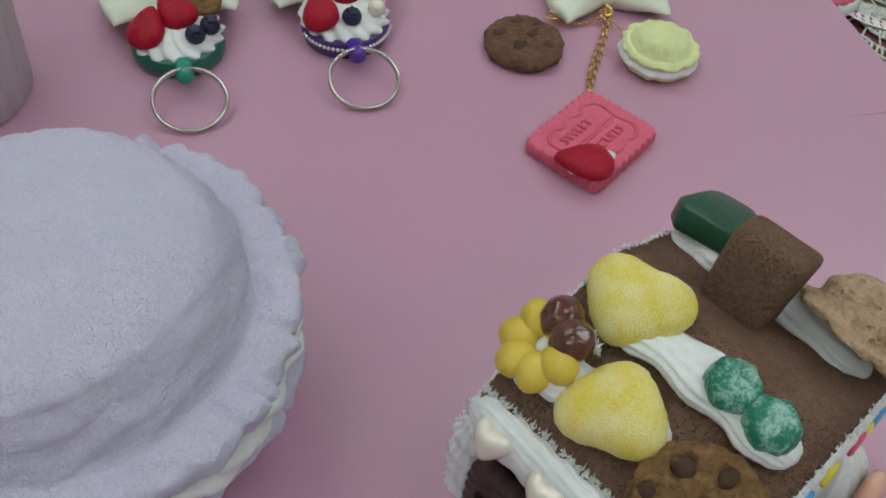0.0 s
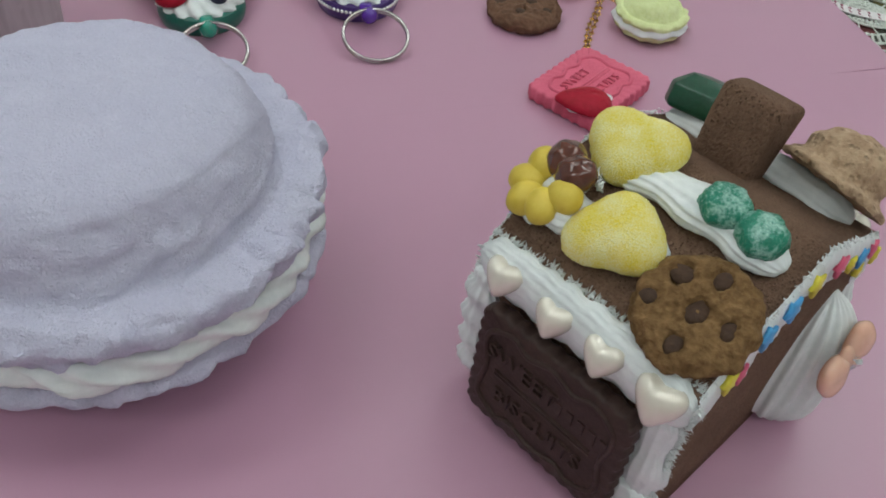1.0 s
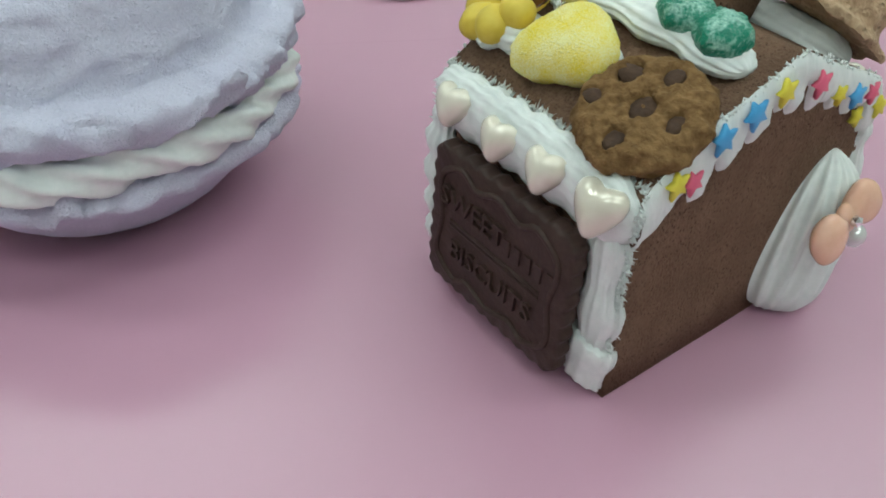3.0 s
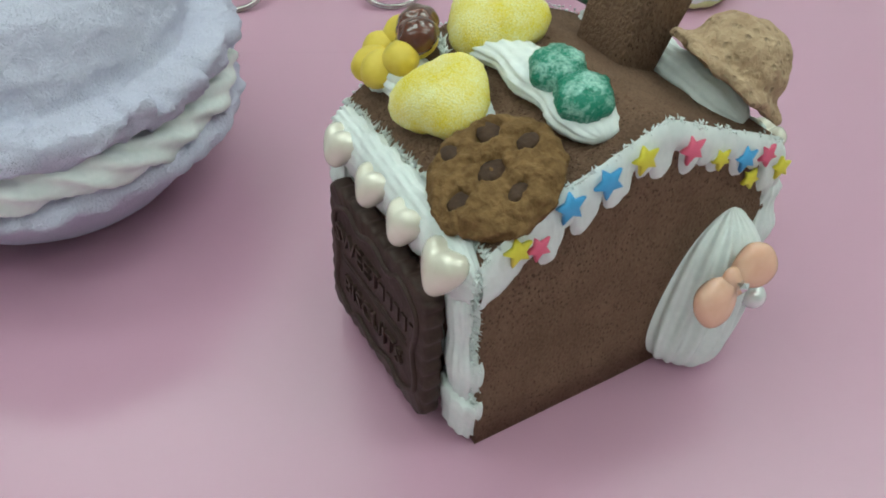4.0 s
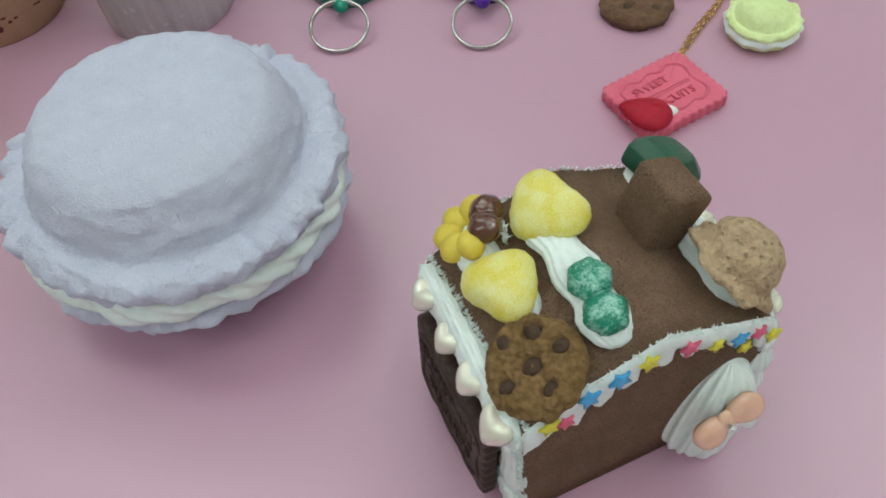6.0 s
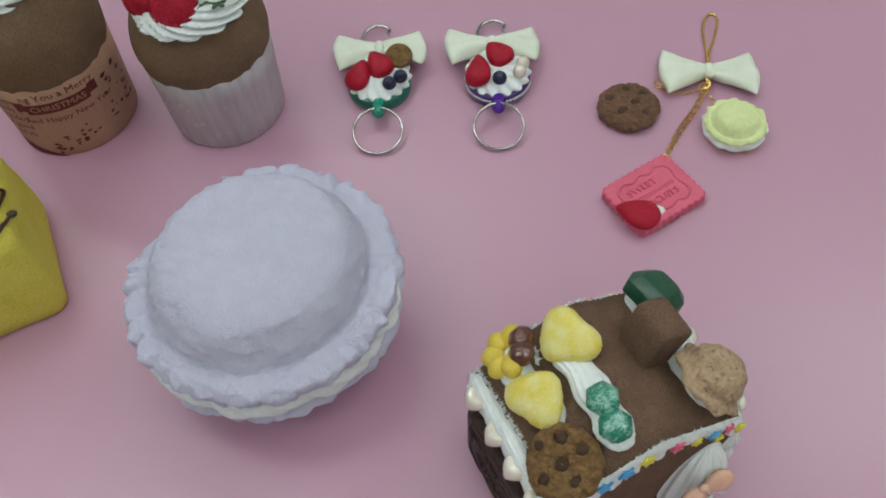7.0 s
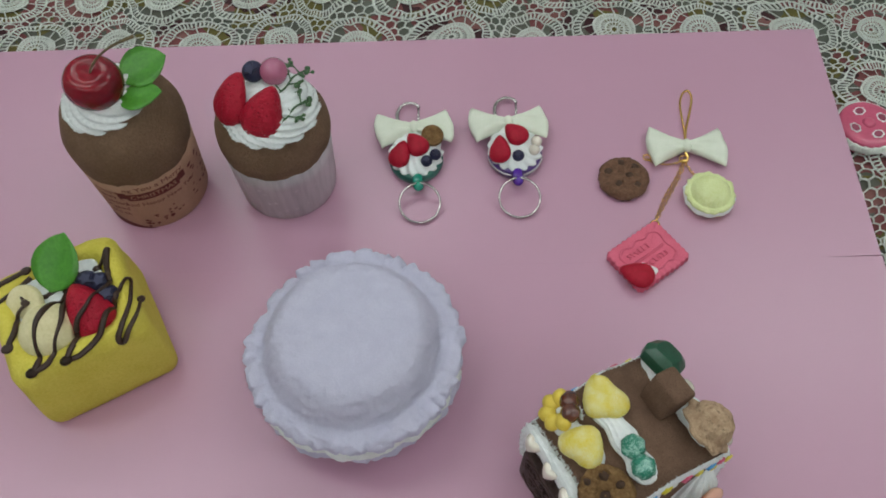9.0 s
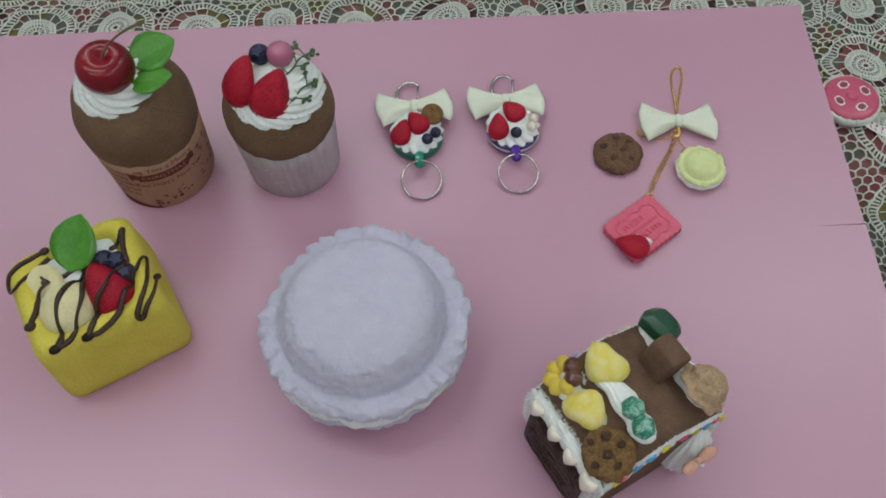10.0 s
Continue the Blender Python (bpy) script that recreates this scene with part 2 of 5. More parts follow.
def tube(bm, pts, rad, seg=8, ridges=0, depth=0.0, twist=0.0, closed=False, flat=1.0, lump=0.0, lumps=0):
    """A swept tube; ridges and twist make piped cream of it."""
    n, rings = len(pts), []
    for i, p in enumerate(pts):
        if closed:
            d = pts[(i + 1) % n] - pts[i - 1]
        else:
            d = pts[min(i + 1, n - 1)] - pts[max(i - 1, 0)]
        d = d.normalized() if d.length > 1e-9 else Vector((1, 0, 0))
        up = Vector((0, 0, 1)) if abs(d.z) < 0.9 else Vector((0, 1, 0))
        side = d.cross(up).normalized()
        up = side.cross(d)
        s = i / n if closed else i / (n - 1)
        r = rad(s) if callable(rad) else rad
        r *= 1 + lump * math.sin(2 * math.pi * lumps * s)
        ring = []
        for k in range(seg):
            a = 2 * math.pi * k / seg
            q = r * (1 + depth * math.cos(ridges * a + twist * 2 * math.pi * s)) if ridges else r
            ring.append(bm.verts.new(p + side * (q * math.cos(a)) + up * (q * math.sin(a) * flat)))
        rings.append(ring)
    for i in range(n if closed else n - 1):
        A, B = rings[i], rings[(i + 1) % n]
        for k in range(seg):
            bm.faces.new((A[k], A[(k + 1) % seg], B[(k + 1) % seg], B[k]))
    if not closed:
        bm.faces.new(rings[0])
        bm.faces.new(rings[-1][::-1])
    return bm


def revolve(bm, profile, seg=48, wave=None):
    """profile: (r, z) from the top's middle to the bottom's; wave(angle, r, z, i) gives a changed (r, z)."""
    rings = []
    for i, (r, z) in enumerate(profile):
        if r < 1e-6:
            rings.append([bm.verts.new((0, 0, z))])
            continue
        ring = []
        for k in range(seg):
            a = 2 * math.pi * k / seg
            q, w = wave(a, r, z, i) if wave else (r, z)
            ring.append(bm.verts.new((q * math.cos(a), q * math.sin(a), w)))
        rings.append(ring)
    for A, B in zip(rings, rings[1:]):
        for k in range(seg):
            j = (k + 1) % seg
            if len(A) == 1 and len(B) > 1:
                bm.faces.new((A[0], B[k], B[j]))
            elif len(B) == 1 and len(A) > 1:
                bm.faces.new((A[k], A[j], B[0]))
            elif len(A) > 1:
                bm.faces.new((A[k], A[j], B[j], B[k]))
    return bm


def smooth_profile(pts, n=4):
    return [(max(0.0, p.x), p.y) for p in curve([(r, z, 0) for r, z in pts], n)]


def puff(bm, outline, h, rings=6, under=0.15, power=1.0):
    """A cushion over a flat outline: a round-edged top of height h, and a flat underside."""
    cx = sum(p[0] for p in outline) / len(outline)
    cy = sum(p[1] for p in outline) / len(outline)
    levels = [(0.9, 0.0), (1.0, under * h)]
    for k in range(1, rings):
        a = k / rings * math.pi / 2
        levels.append((math.cos(a) ** power, h * (under + (1 - under) * math.sin(a))))
    rows = [[bm.verts.new((cx + (x - cx) * s, cy + (y - cy) * s, z)) for x, y in outline] for s, z in levels]
    n = len(outline)
    for A, B in zip(rows, rows[1:]):
        for k in range(n):
            bm.faces.new((A[k], A[(k + 1) % n], B[(k + 1) % n], B[k]))
    bm.faces.new(rows[0][::-1])
    top = bm.verts.new((cx, cy, h))
    for k in range(n):
        bm.faces.new((rows[-1][k], rows[-1][(k + 1) % n], top))
    return bm


def slab(bm, outline, h, edge=1.0, inner=0.6):
    """A flat plate with rounded rims."""
    cx = sum(p[0] for p in outline) / len(outline)
    cy = sum(p[1] for p in outline) / len(outline)
    R = sum(math.hypot(x - cx, y - cy) for x, y in outline) / len(outline)
    e = edge / R
    levels = [(1 - e, 0), (1 - e * 0.3, edge * 0.3), (1, edge), (1, h - edge), (1 - e * 0.3, h - edge * 0.3), (1 - e, h), (inner, h), (inner * 0.4, h)]
    rows = [[bm.verts.new((cx + (x - cx) * s, cy + (y - cy) * s, z)) for x, y in outline] for s, z in levels]
    n = len(outline)
    for A, B in zip(rows, rows[1:]):
        for k in range(n):
            bm.faces.new((A[k], A[(k + 1) % n], B[(k + 1) % n], B[k]))
    bm.faces.new(rows[0][::-1])
    bm.faces.new(rows[-1])
    return bm


def rough(bm, amp, freq, seed=0.0):
    """Uneven skin: every point moves along its normal."""
    bm.normal_update()
    moves = [(v, v.normal * amp * noise.noise(v.co * freq + Vector((seed, seed * 1.7, 0)))) for v in bm.verts]
    for v, d in moves:
        v.co += d
    return bm


def ball(bm, r, at=(0, 0, 0), sub=3, squash=(1, 1, 1)):
    got = bmesh.ops.create_icosphere(bm, subdivisions=sub, radius=r)["verts"]
    for v in got:
        v.co = Vector((v.co.x * squash[0], v.co.y * squash[1], v.co.z * squash[2])) + Vector(at)
    return bm


def circle(r, n=32, wave=0.0, waves=0, sx=1.0, sy=1.0):
    return [(sx * (r + wave * math.cos(waves * 2 * math.pi * k / n)) * math.cos(2 * math.pi * k / n),
             sy * (r + wave * math.cos(waves * 2 * math.pi * k / n)) * math.sin(2 * math.pi * k / n)) for k in range(n)]


def star(r, inner=0.5):
    return [(r * (1 if k % 2 == 0 else inner) * math.sin(math.pi * k / 5), r * (1 if k % 2 == 0 else inner) * math.cos(math.pi * k / 5)) for k in range(10)]


def heart(r, n=36):
    out = []
    for k in range(n):
        a = 2 * math.pi * k / n
        out.append((r * math.sin(a) ** 3, r * (13 * math.cos(a) - 5 * math.cos(2 * a) - 2 * math.cos(3 * a) - math.cos(4 * a)) / 16))
    return out


def curve2(outline, r, rounds=7):
    """Rounds off the notch and the tip of a drawn heart."""
    pts = [Vector((x, y)) for x, y in outline]
    for _ in range(rounds):
        pts = [(pts[i - 1] + 2 * pts[i] + pts[(i + 1) % len(pts)]) / 4 for i in range(len(pts))]
    return [(p.x, p.y) for p in pts]


def scalloped(w, h, n, m, bump=1.0, per=6):
    """The outline of a biscuit: a rectangle with small round scallops, n along the width, m along the height."""
    out = []
    for (ax, ay), (bx, by), k in (((-w, -h), (w, -h), n), ((w, -h), (w, h), m), ((w, h), (-w, h), n), ((-w, h), (-w, -h), m)):
        d = Vector((bx - ax, by - ay)).normalized()
        for i in range(k * per):
            s = i / (k * per)
            o = bump * (abs(math.sin(math.pi * s * k)) - 0.6)
            corner = min(s, 1 - s) * k
            o -= bump * 1.6 * max(0.0, 0.6 - corner)
            out.append((ax + (bx - ax) * s + d.y * o, ay + (by - ay) * s - d.x * o))
    return out


def axes(at, normal, up=(0, 0, 1), spin=0.0):
    """A pose whose z looks along normal, with y as near to up as it can be."""
    z = Vector(normal).normalized()
    x = Vector(up).cross(z)
    x = x.normalized() if x.length > 1e-6 else Vector((1, 0, 0))
    y = z.cross(x)
    m = Matrix((x, y, z)).transposed().to_4x4()
    return Matrix.Translation(Vector(at)) @ m @ Matrix.Rotation(radians(spin), 4, "Z")


def letters(text, size, deep=0.3, align="CENTER"):
    c = bpy.data.curves.new("text", "FONT")
    c.body, c.size, c.align_x, c.align_y, c.extrude = text, size, align, "CENTER", deep
    c.resolution_u = 2
    ob = new("text", c)
    bpy.context.view_layer.update()
    me = bpy.data.meshes.new_from_object(ob.evaluated_get(bpy.context.evaluated_depsgraph_get()))
    bpy.data.objects.remove(ob)
    bm = bmesh.new()
    bm.from_mesh(me)
    bpy.data.meshes.remove(me)
    return bm


def bar(bm, x0, y0, x1, y1, z0, z1):
    got = bmesh.ops.create_cube(bm, size=1.0)["verts"]
    for v in got:
        v.co = Vector((x0 + (v.co.x + 0.5) * (x1 - x0), y0 + (v.co.y + 0.5) * (y1 - y0), z0 + (v.co.z + 0.5) * (z1 - z0)))
    return bm


def box(sx, sy, sz, bevel=0.0, seg=2, cuts=0):
    bm = bmesh.new()
    bar(bm, -sx / 2, -sy / 2, sx / 2, sy / 2, 0, sz)
    if bevel:
        bmesh.ops.bevel(bm, geom=bm.edges[:], offset=bevel, segments=seg, profile=0.5, affect="EDGES")
    if cuts:
        bmesh.ops.subdivide_edges(bm, edges=bm.edges[:], cuts=cuts, use_grid_fill=True)
    return bm


# ---- the room ----
def room():
    W, D, H, T, F = 2.2, 2.2, 1.75, 0.1, -0.76
    for name, x0, y0, x1, y1 in (("wall_north", -W, D, W, D + T), ("wall_south", -W, -D - T, W, -D), ("wall_east", W, -D - T, W + T, D + T), ("wall_west", -W - T, -D - T, -W, D + T)):
        bm = bar(bmesh.new(), x0 / MM, y0 / MM, x1 / MM, y1 / MM, F / MM, H / MM)
        tagged(part(name, bm, WALL, smooth=False), "plain pale painted room wall", "wall", kind="structure")
    bm = bar(bmesh.new(), -W / MM, -D / MM, W / MM, D / MM, (F - T) / MM, F / MM)
    tagged(part("floor", bm, FLOOR, smooth=False), "brown wooden room floor", "floor", kind="structure")
    bm = bar(bmesh.new(), (-W - T) / MM, (-D - T) / MM, (W + T) / MM, (D + T) / MM, H / MM, (H + T) / MM)
    tagged(part("ceiling", bm, WALL, smooth=False), "plain pale ceiling above the table", "ceiling", kind="structure")
    tube_light = glow("fluorescent_diffuser", (0.95, 1.0, 0.99), LAMP_POWER)
    first = None
    for x, y in LAMPS:
        if first is None:
            first = thing("ceiling_light", "long white fluorescent ceiling light", "ceiling light", x / MM, y / MM, (H - 0.09) / MM, LAMP_TURN, "ceiling lights")
            part("housing", bar(bmesh.new(), -800, -160, 800, 160, 40, 112), WALL, first, "white metal housing", smooth=False)
            part("diffuser", bar(bmesh.new(), -780, -140, 780, 140, 0, 38), tube_light, first, "glowing white diffuser", smooth=False)
        else:
            copy_thing(first, pose(x, y, H - 0.09, 0, 0, LAMP_TURN))


# unseen ceiling lights; their number and places are chosen for even, soft fill
LAMPS, LAMP_TURN = ((-0.9, 1.15), (0.85, 1.25), (-0.85, 0.15), (0.9, 0.25), (-0.8, -0.9), (0.9, -0.8)), 16.0
room()

TURN_BOARD = 16.2
TABLE_TOP = -40.0
table = thing("table", "wooden table under a lace tablecloth", "table", -100, 250, TABLE_TOP - 4, TURN_BOARD)
part("tabletop", box(1700, 1200, 30, 6), TABLE, table, m=pose(0, 0, -30), smooth=False)
for sx in (-1, 1):
    for sy in (-1, 1):
        part("leg", box(60, 60, 0.76 / MM + TABLE_TOP - 34, 4), TABLE, table, m=pose(sx * 780, sy * 540, -(0.76 / MM + TABLE_TOP - 4)), smooth=False)
cloth = part("floral_cloth", bar(bmesh.new(), -840, -590, 840, 590, 0.2, 2.0), FLORAL, smooth=False)
cloth.matrix_basis = pose(-100 * MM, 250 * MM, (TABLE_TOP - 4) * MM, 0, 0, TURN_BOARD)
tagged(cloth, "floral cotton cloth in rose, olive and grey under lace", "tablecloth", kind="structure")


def board(name, outline, label):
    bm = bmesh.new()
    low = [bm.verts.new((x, y, TABLE_TOP + 0.4)) for x, y in outline]
    top = [bm.verts.new((x, y, 0)) for x, y in outline]
    bm.faces.new(top)
    bm.faces.new(low[::-1])
    for k in range(len(outline)):
        j = (k + 1) % len(outline)
        bm.faces.new((low[k], low[j], top[j], top[k]))
    bmesh.ops.bevel(bm, geom=bm.edges[:], offset=0.12, segments=1, affect="EDGES")
    ob = part(name, bm, PINK, smooth=False)
    ob.matrix_basis = pose(BOARD[0] * MM, BOARD[1] * MM, 0, 0, 0, TURN_BOARD)
    return tagged(ob, label, "board", group="display boards")


BOARD = (236.0, 615.5)
board("pink_board", ((-900, -224.7), (-45, -224.7), (0, -223.9), (0, 0), (-900, 0)), "smooth satin pink display board on the lace cloth")
board("pink_board", ((-900, -690), (0.6, -690), (0.6, -224.9), (-45, -224.7), (-900, -224.7)), "smooth satin pink display board under the crafts")


# ---- lace ----
def lace():
    bm = bmesh.new()
    rnd = random.Random(4)

    def thread(pts, r):
        tube(bm, [Vector(p) for p in pts], r, 4)

    def ring(cx, cy, r, rad, n=28, sc=0.0, k=0, z=0.0):
        pts = [Vector((cx + (r + sc * abs(math.sin(k * math.pi * i / n))) * math.cos(2 * math.pi * i / n),
                       cy + (r + sc * abs(math.sin(k * math.pi * i / n))) * math.sin(2 * math.pi * i / n), z)) for i in range(n)]
        tube(bm, pts, rad, 4, closed=True)

    def spokes(cx, cy, r0, r1, n, rad, off=0.0, lean=0.0):
        for i in range(n):
            a = 2 * math.pi * (i + off) / n
            thread([(cx + r0 * math.cos(a), cy + r0 * math.sin(a), 0.2), (cx + r1 * math.cos(a + lean), cy + r1 * math.sin(a + lean), 0.0)], rad)

    def motif(cx, cy):
        ring(cx, cy, 3, 0.9, 12)
        spokes(cx, cy, 3, 8, 14, 0.65)
        ring(cx, cy, 8, 0.9)
        spokes(cx, cy, 8, 13, 26, 0.8)
        ring(cx, cy, 13, 0.9)
        spokes(cx, cy, 13, 18, 40, 1.05)
        ring(cx, cy, 18, 1.0, 36)
        spokes(cx, cy, 18, 27, 14, 0.6, 0.5, 0.12)
        ring(cx, cy, 26, 0.8, 42, 3.0, 7)
        spokes(cx, cy, 28, 34, 52, 1.0)
        ring(cx, cy, 34, 1.0, 42, 2.0, 7)

    def net(x0, y0, x1, y1, keep):
        s, row = 5.2, 0
        y = y0
        while y < y1:
            x = x0 + (row % 2) * s * 0.87
            while x < x1:
                ends = ((s * 0.87, s * 0.5), (-s * 0.87, s * 0.5), (0, -s))
                for ex, ey in ends:
                    if keep(x + ex / 2, y + ey / 2):
                        j = rnd.uniform(-0.3, 0.3)
                        thread([(x, y, 0), (x + ex / 2 + j, y + ey / 2 + j, 0.5), (x + ex, y + ey, 0)], 0.8)
                x += s * 1.74
            y += s * 1.5
            row += 1

    places = [(-860 + 78 * i, 34 + (6 if i % 2 else 0)) for i in range(14)] + [(62, -40 - 78 * i) for i in range(5)]
    places += [(-821 + 78 * i, 104) for i in range(14)]
    for cx, cy in places:
        motif(cx, cy)

    def free(x, y):
        return all((x - cx) ** 2 + (y - cy) ** 2 > 34.5 ** 2 for cx, cy in places)

    net(-880, -6, 150, 120, free)
    net(-8, -400, 150, -6, free)
    for v in bm.verts:
        p = Vector((v.co.x * 0.011, v.co.y * 0.011, 3.0))
        q = Vector((v.co.x * 0.05, v.co.y * 0.05, 7.0))
        v.co.x += 15 * noise.noise(p) + 3.0 * noise.noise(q)
        v.co.y += 15 * noise.noise(p + Vector((9, 4, 0))) + 3.0 * noise.noise(q + Vector((5, 2, 0)))
        v.co.z += 1.2 + 1.2 * noise.noise(q * 0.6)
    ob = part("lace_tablecloth", bm, LACE)
    ob.matrix_basis = pose(BOARD[0] * MM, BOARD[1] * MM, (TABLE_TOP - 0.4) * MM, 0, 0, TURN_BOARD)
    tagged(ob, "white crocheted lace tablecloth with round motifs", "lace", kind="stuff")


lace()


# ---- the lilac macaron ----
def macaron(x, y):
    mac = thing("macaron", "large lilac foam macaron with a ruffled rim and white cream", "macaron", x, y)
    mac.scale = (1.04, 1.04, 0.995)

    def petals(a, seed):
        """Irregular overlapping petals round the rim."""
        q = a * 25 / (2 * math.pi) + 0.9 * math.sin(3 * a + seed) + 0.5 * math.sin(7 * a + 2 * seed)
        k = math.floor(q)
        f = q - k
        h = noise.noise(Vector((math.cos(2 * math.pi * (k % 25) / 25) * 9 + seed, math.sin(2 * math.pi * (k % 25) / 25) * 9, seed)))
        return 0.9 * h + 0.5 * f - 0.45 + 0.35 * (1 - (2 * f - 1) ** 6), h

    def crease(a, seed):
        """The folds between the petals: one at each petal's edge, nothing elsewhere."""
        q = a * 25 / (2 * math.pi) + 0.9 * math.sin(3 * a + seed) + 0.5 * math.sin(7 * a + 2 * seed)
        f = q - math.floor(q)
        deep = 0.55 + 0.45 * math.sin(5 * a + 2 * seed) * math.sin(2 * a)
        return deep * math.exp(-(min(f, 1 - f) / 0.13) ** 2)

    def skin(a, r, z, i):
        p = Vector((math.cos(a) * r, math.sin(a) * r, z))
        k = max(0.0, min(1.0, (r - 55) / 9))
        f, h = petals(a, 1.0)
        c = crease(a, 1.0)
        dome = max(0.0, min(1.0, (TOP_Z - z) / 8)) * (1 - k)
        stroke = abs(noise.noise(Vector((math.cos(a) * 2.6, math.sin(a) * 2.6, z * 0.13))))
        r2 = r - 1.0 * k * c - dome * (2.2 * stroke - 0.4) + k * (3.4 * f + 1.8 * noise.noise(p * 0.16) - 3.2 * abs(noise.noise(p * 0.09)) + 0.9) + 0.7 * noise.noise(p * 0.06) + 0.7 * noise.noise(p * 0.3) + 0.45 * noise.noise(p * 0.7) - 0.8 * abs(noise.noise(p * 0.15)) + 0.3
        z2 = z - 1.3 * c * max(0.0, min(1.0, (r - 51) / 5)) - 1.5 * abs(noise.noise(Vector((p.x * 0.032, p.y * 0.05, 2.0)))) + 0.4 + k * (2.6 * f + 3.4 * h - 2.6 * abs(noise.noise(p * 0.12 + Vector((7, 0, 0))))) + 1.0 * noise.noise(p * 0.05) + 0.6 * noise.noise(Vector((p.x * 0.05, p.y * 0.22, p.z * 0.1))) + 0.4 * noise.noise(p * 0.16) + 0.35 * noise.noise(p * 0.4) - 0.7 * abs(noise.noise(p * 0.13 + Vector((0, 5, 0)))) + 0.3
        return r2, z2

    top = smooth_profile([(0, TOP_Z), (10, TOP_Z), (20, TOP_Z - 0.2), (32, TOP_Z - 0.8), (39, TOP_Z - 2.4), (44.5, TOP_Z - 6), (49, TOP_Z - 13), (52, 66), (54, 60.5), (56.5, 59.3), (60, 59.6), (63.8, 58.4), (66, 55.5), (65.4, 51), (62.5, 48), (58, 47.4), (52, 48)], 6)
    part("upper_shell", revolve(bmesh.new(), top, 300, skin), LILAC, mac, "lilac foam shell with a ruffled rim")
    bot = smooth_profile([(50, 35), (57, 35.5), (62, 35), (65, 32), (64, 28.5), (59.2, 25), (52.5, 18.5), (44.5, 8.5), (37, 1.6), (31, 0.2), (0, 0)], 4)

    def skin2(a, r, z, i):
        p = Vector((math.cos(a) * r, math.sin(a) * r, z + 60))
        k = max(0.0, min(1.0, (r - 53) / 8))
        low = max(0.0, min(1.0, z / 6))
        f, h = petals(a, 4.0)
        c = crease(a, 4.0)
        return r - 1.0 * k * c + k * (3.0 * f + 1.6 * noise.noise(p * 0.15) - 3.0 * abs(noise.noise(p * 0.1)) + 0.9) + 0.6 * low * noise.noise(p * 0.2), z + low * (k * (2.2 * f + 2.8 * h) + 0.4 * noise.noise(p * 0.12))

    part("lower_shell", revolve(bmesh.new(), bot, 200, skin2), LILAC, mac)
    rope = [Vector(((58.8 + 0.9 * math.sin(9 * a)) * math.cos(a), (58.8 + 0.9 * math.sin(9 * a)) * math.sin(a), 41.0 + 1.0 * math.sin(6 * a))) for a in [2 * math.pi * i / 420 for i in range(420)]]
    part("cream_filling", rough(tube(bmesh.new(), rope, 6.6, 30, 5, 0.16, 26, closed=True, flat=0.98, lump=0.10, lumps=17), 0.5, 0.25), CREAM, mac, "twisted rope of white cream")
    part("core", revolve(bmesh.new(), [(0, 50), (54, 50), (54, 33), (0, 33)], 40), CREAM, mac)


TOP_Z = 86.0
macaron(-40.6, 210.0)


# ---- the cocoa house ----
def profile_z(u):
    pts = HOUSE_PROFILE
    for (a, za), (b, zb) in zip(pts, pts[1:]):
        if a <= u <= b:
            return za + (zb - za) * (u - a) / (b - a)
    return pts[0][1] if u < pts[0][0] else pts[-1][1]


HOUSE_PROFILE = [(0, 64), (2, 66.5), (8, 70.5), (20, 77.3), (31, 80.5), (39.5, 83.6), (46.5, 86.3), (51, 84.8), (63, 78.8), (77, 72.6), (88, 67.5), (90, 64)]
HOUSE_W, HOUSE_L = 72.0, 90.0
SLOPE_F, SLOPE_B = (-0.42, 0, 0.91), (0.46, 0, 0.89)


def cookie(bm, r, h, seed, hollows):
    """A round cookie with a crumbly top and pressed-in hollows."""
    prof = [(0, h), (r * 0.06, h)] + [(r * (0.06 + 0.76 * k / 16), h * (1 - 0.07 * (k / 16) ** 2)) for k in range(1, 17)]
    prof += smooth_profile([(r * 0.86, h * 0.88), (r * 0.95, h * 0.7), (r, h * 0.45), (r * 0.94, h * 0.1), (r * 0.85, 0)], 3) + [(0, 0)]

    def top(a, q, z, i):
        if i > 24:
            return q, z
        x, y = q * math.cos(a), q * math.sin(a)
        d = 0.0
        for hx, hy, k in hollows:
            e = math.hypot(x - hx, (y - hy) * 1.25) / (2.7 * k)
            d = max(d, 1.0 - e ** 3 if e < 1 else 0.0)
        return q, z - 2.4 * d

    revolve(bm, prof, 120, top)
    rough(bm, 1.0, 0.2, seed)
    rough(bm, 1.0, 0.40, seed + 3)
    return rough(bm, 0.4, 0.8, seed + 5)


def strawberry(bm, w, l, h):
    """Half a strawberry lying on its cut face, its tip towards +y."""
    pts = []
    for k in range(32):
        a = 2 * math.pi * k / 32
        y = math.cos(a)
        wide = math.sin(a) * (1.0 - 0.34 * y - 0.1 * y * y)
        pts.append((w * wide, l * (y if y > 0 else y * 0.85)))
    puff(bm, pts, h, 7, 0.12, 0.8)
    return rough(bm, 0.35, 0.5, w)


def biscuit(bm, w, h, t):
    slab(bm, curve2(scalloped(w, h, 10, 8, 2.6), w, 3), t, 1.2, 0.55)
    return bm


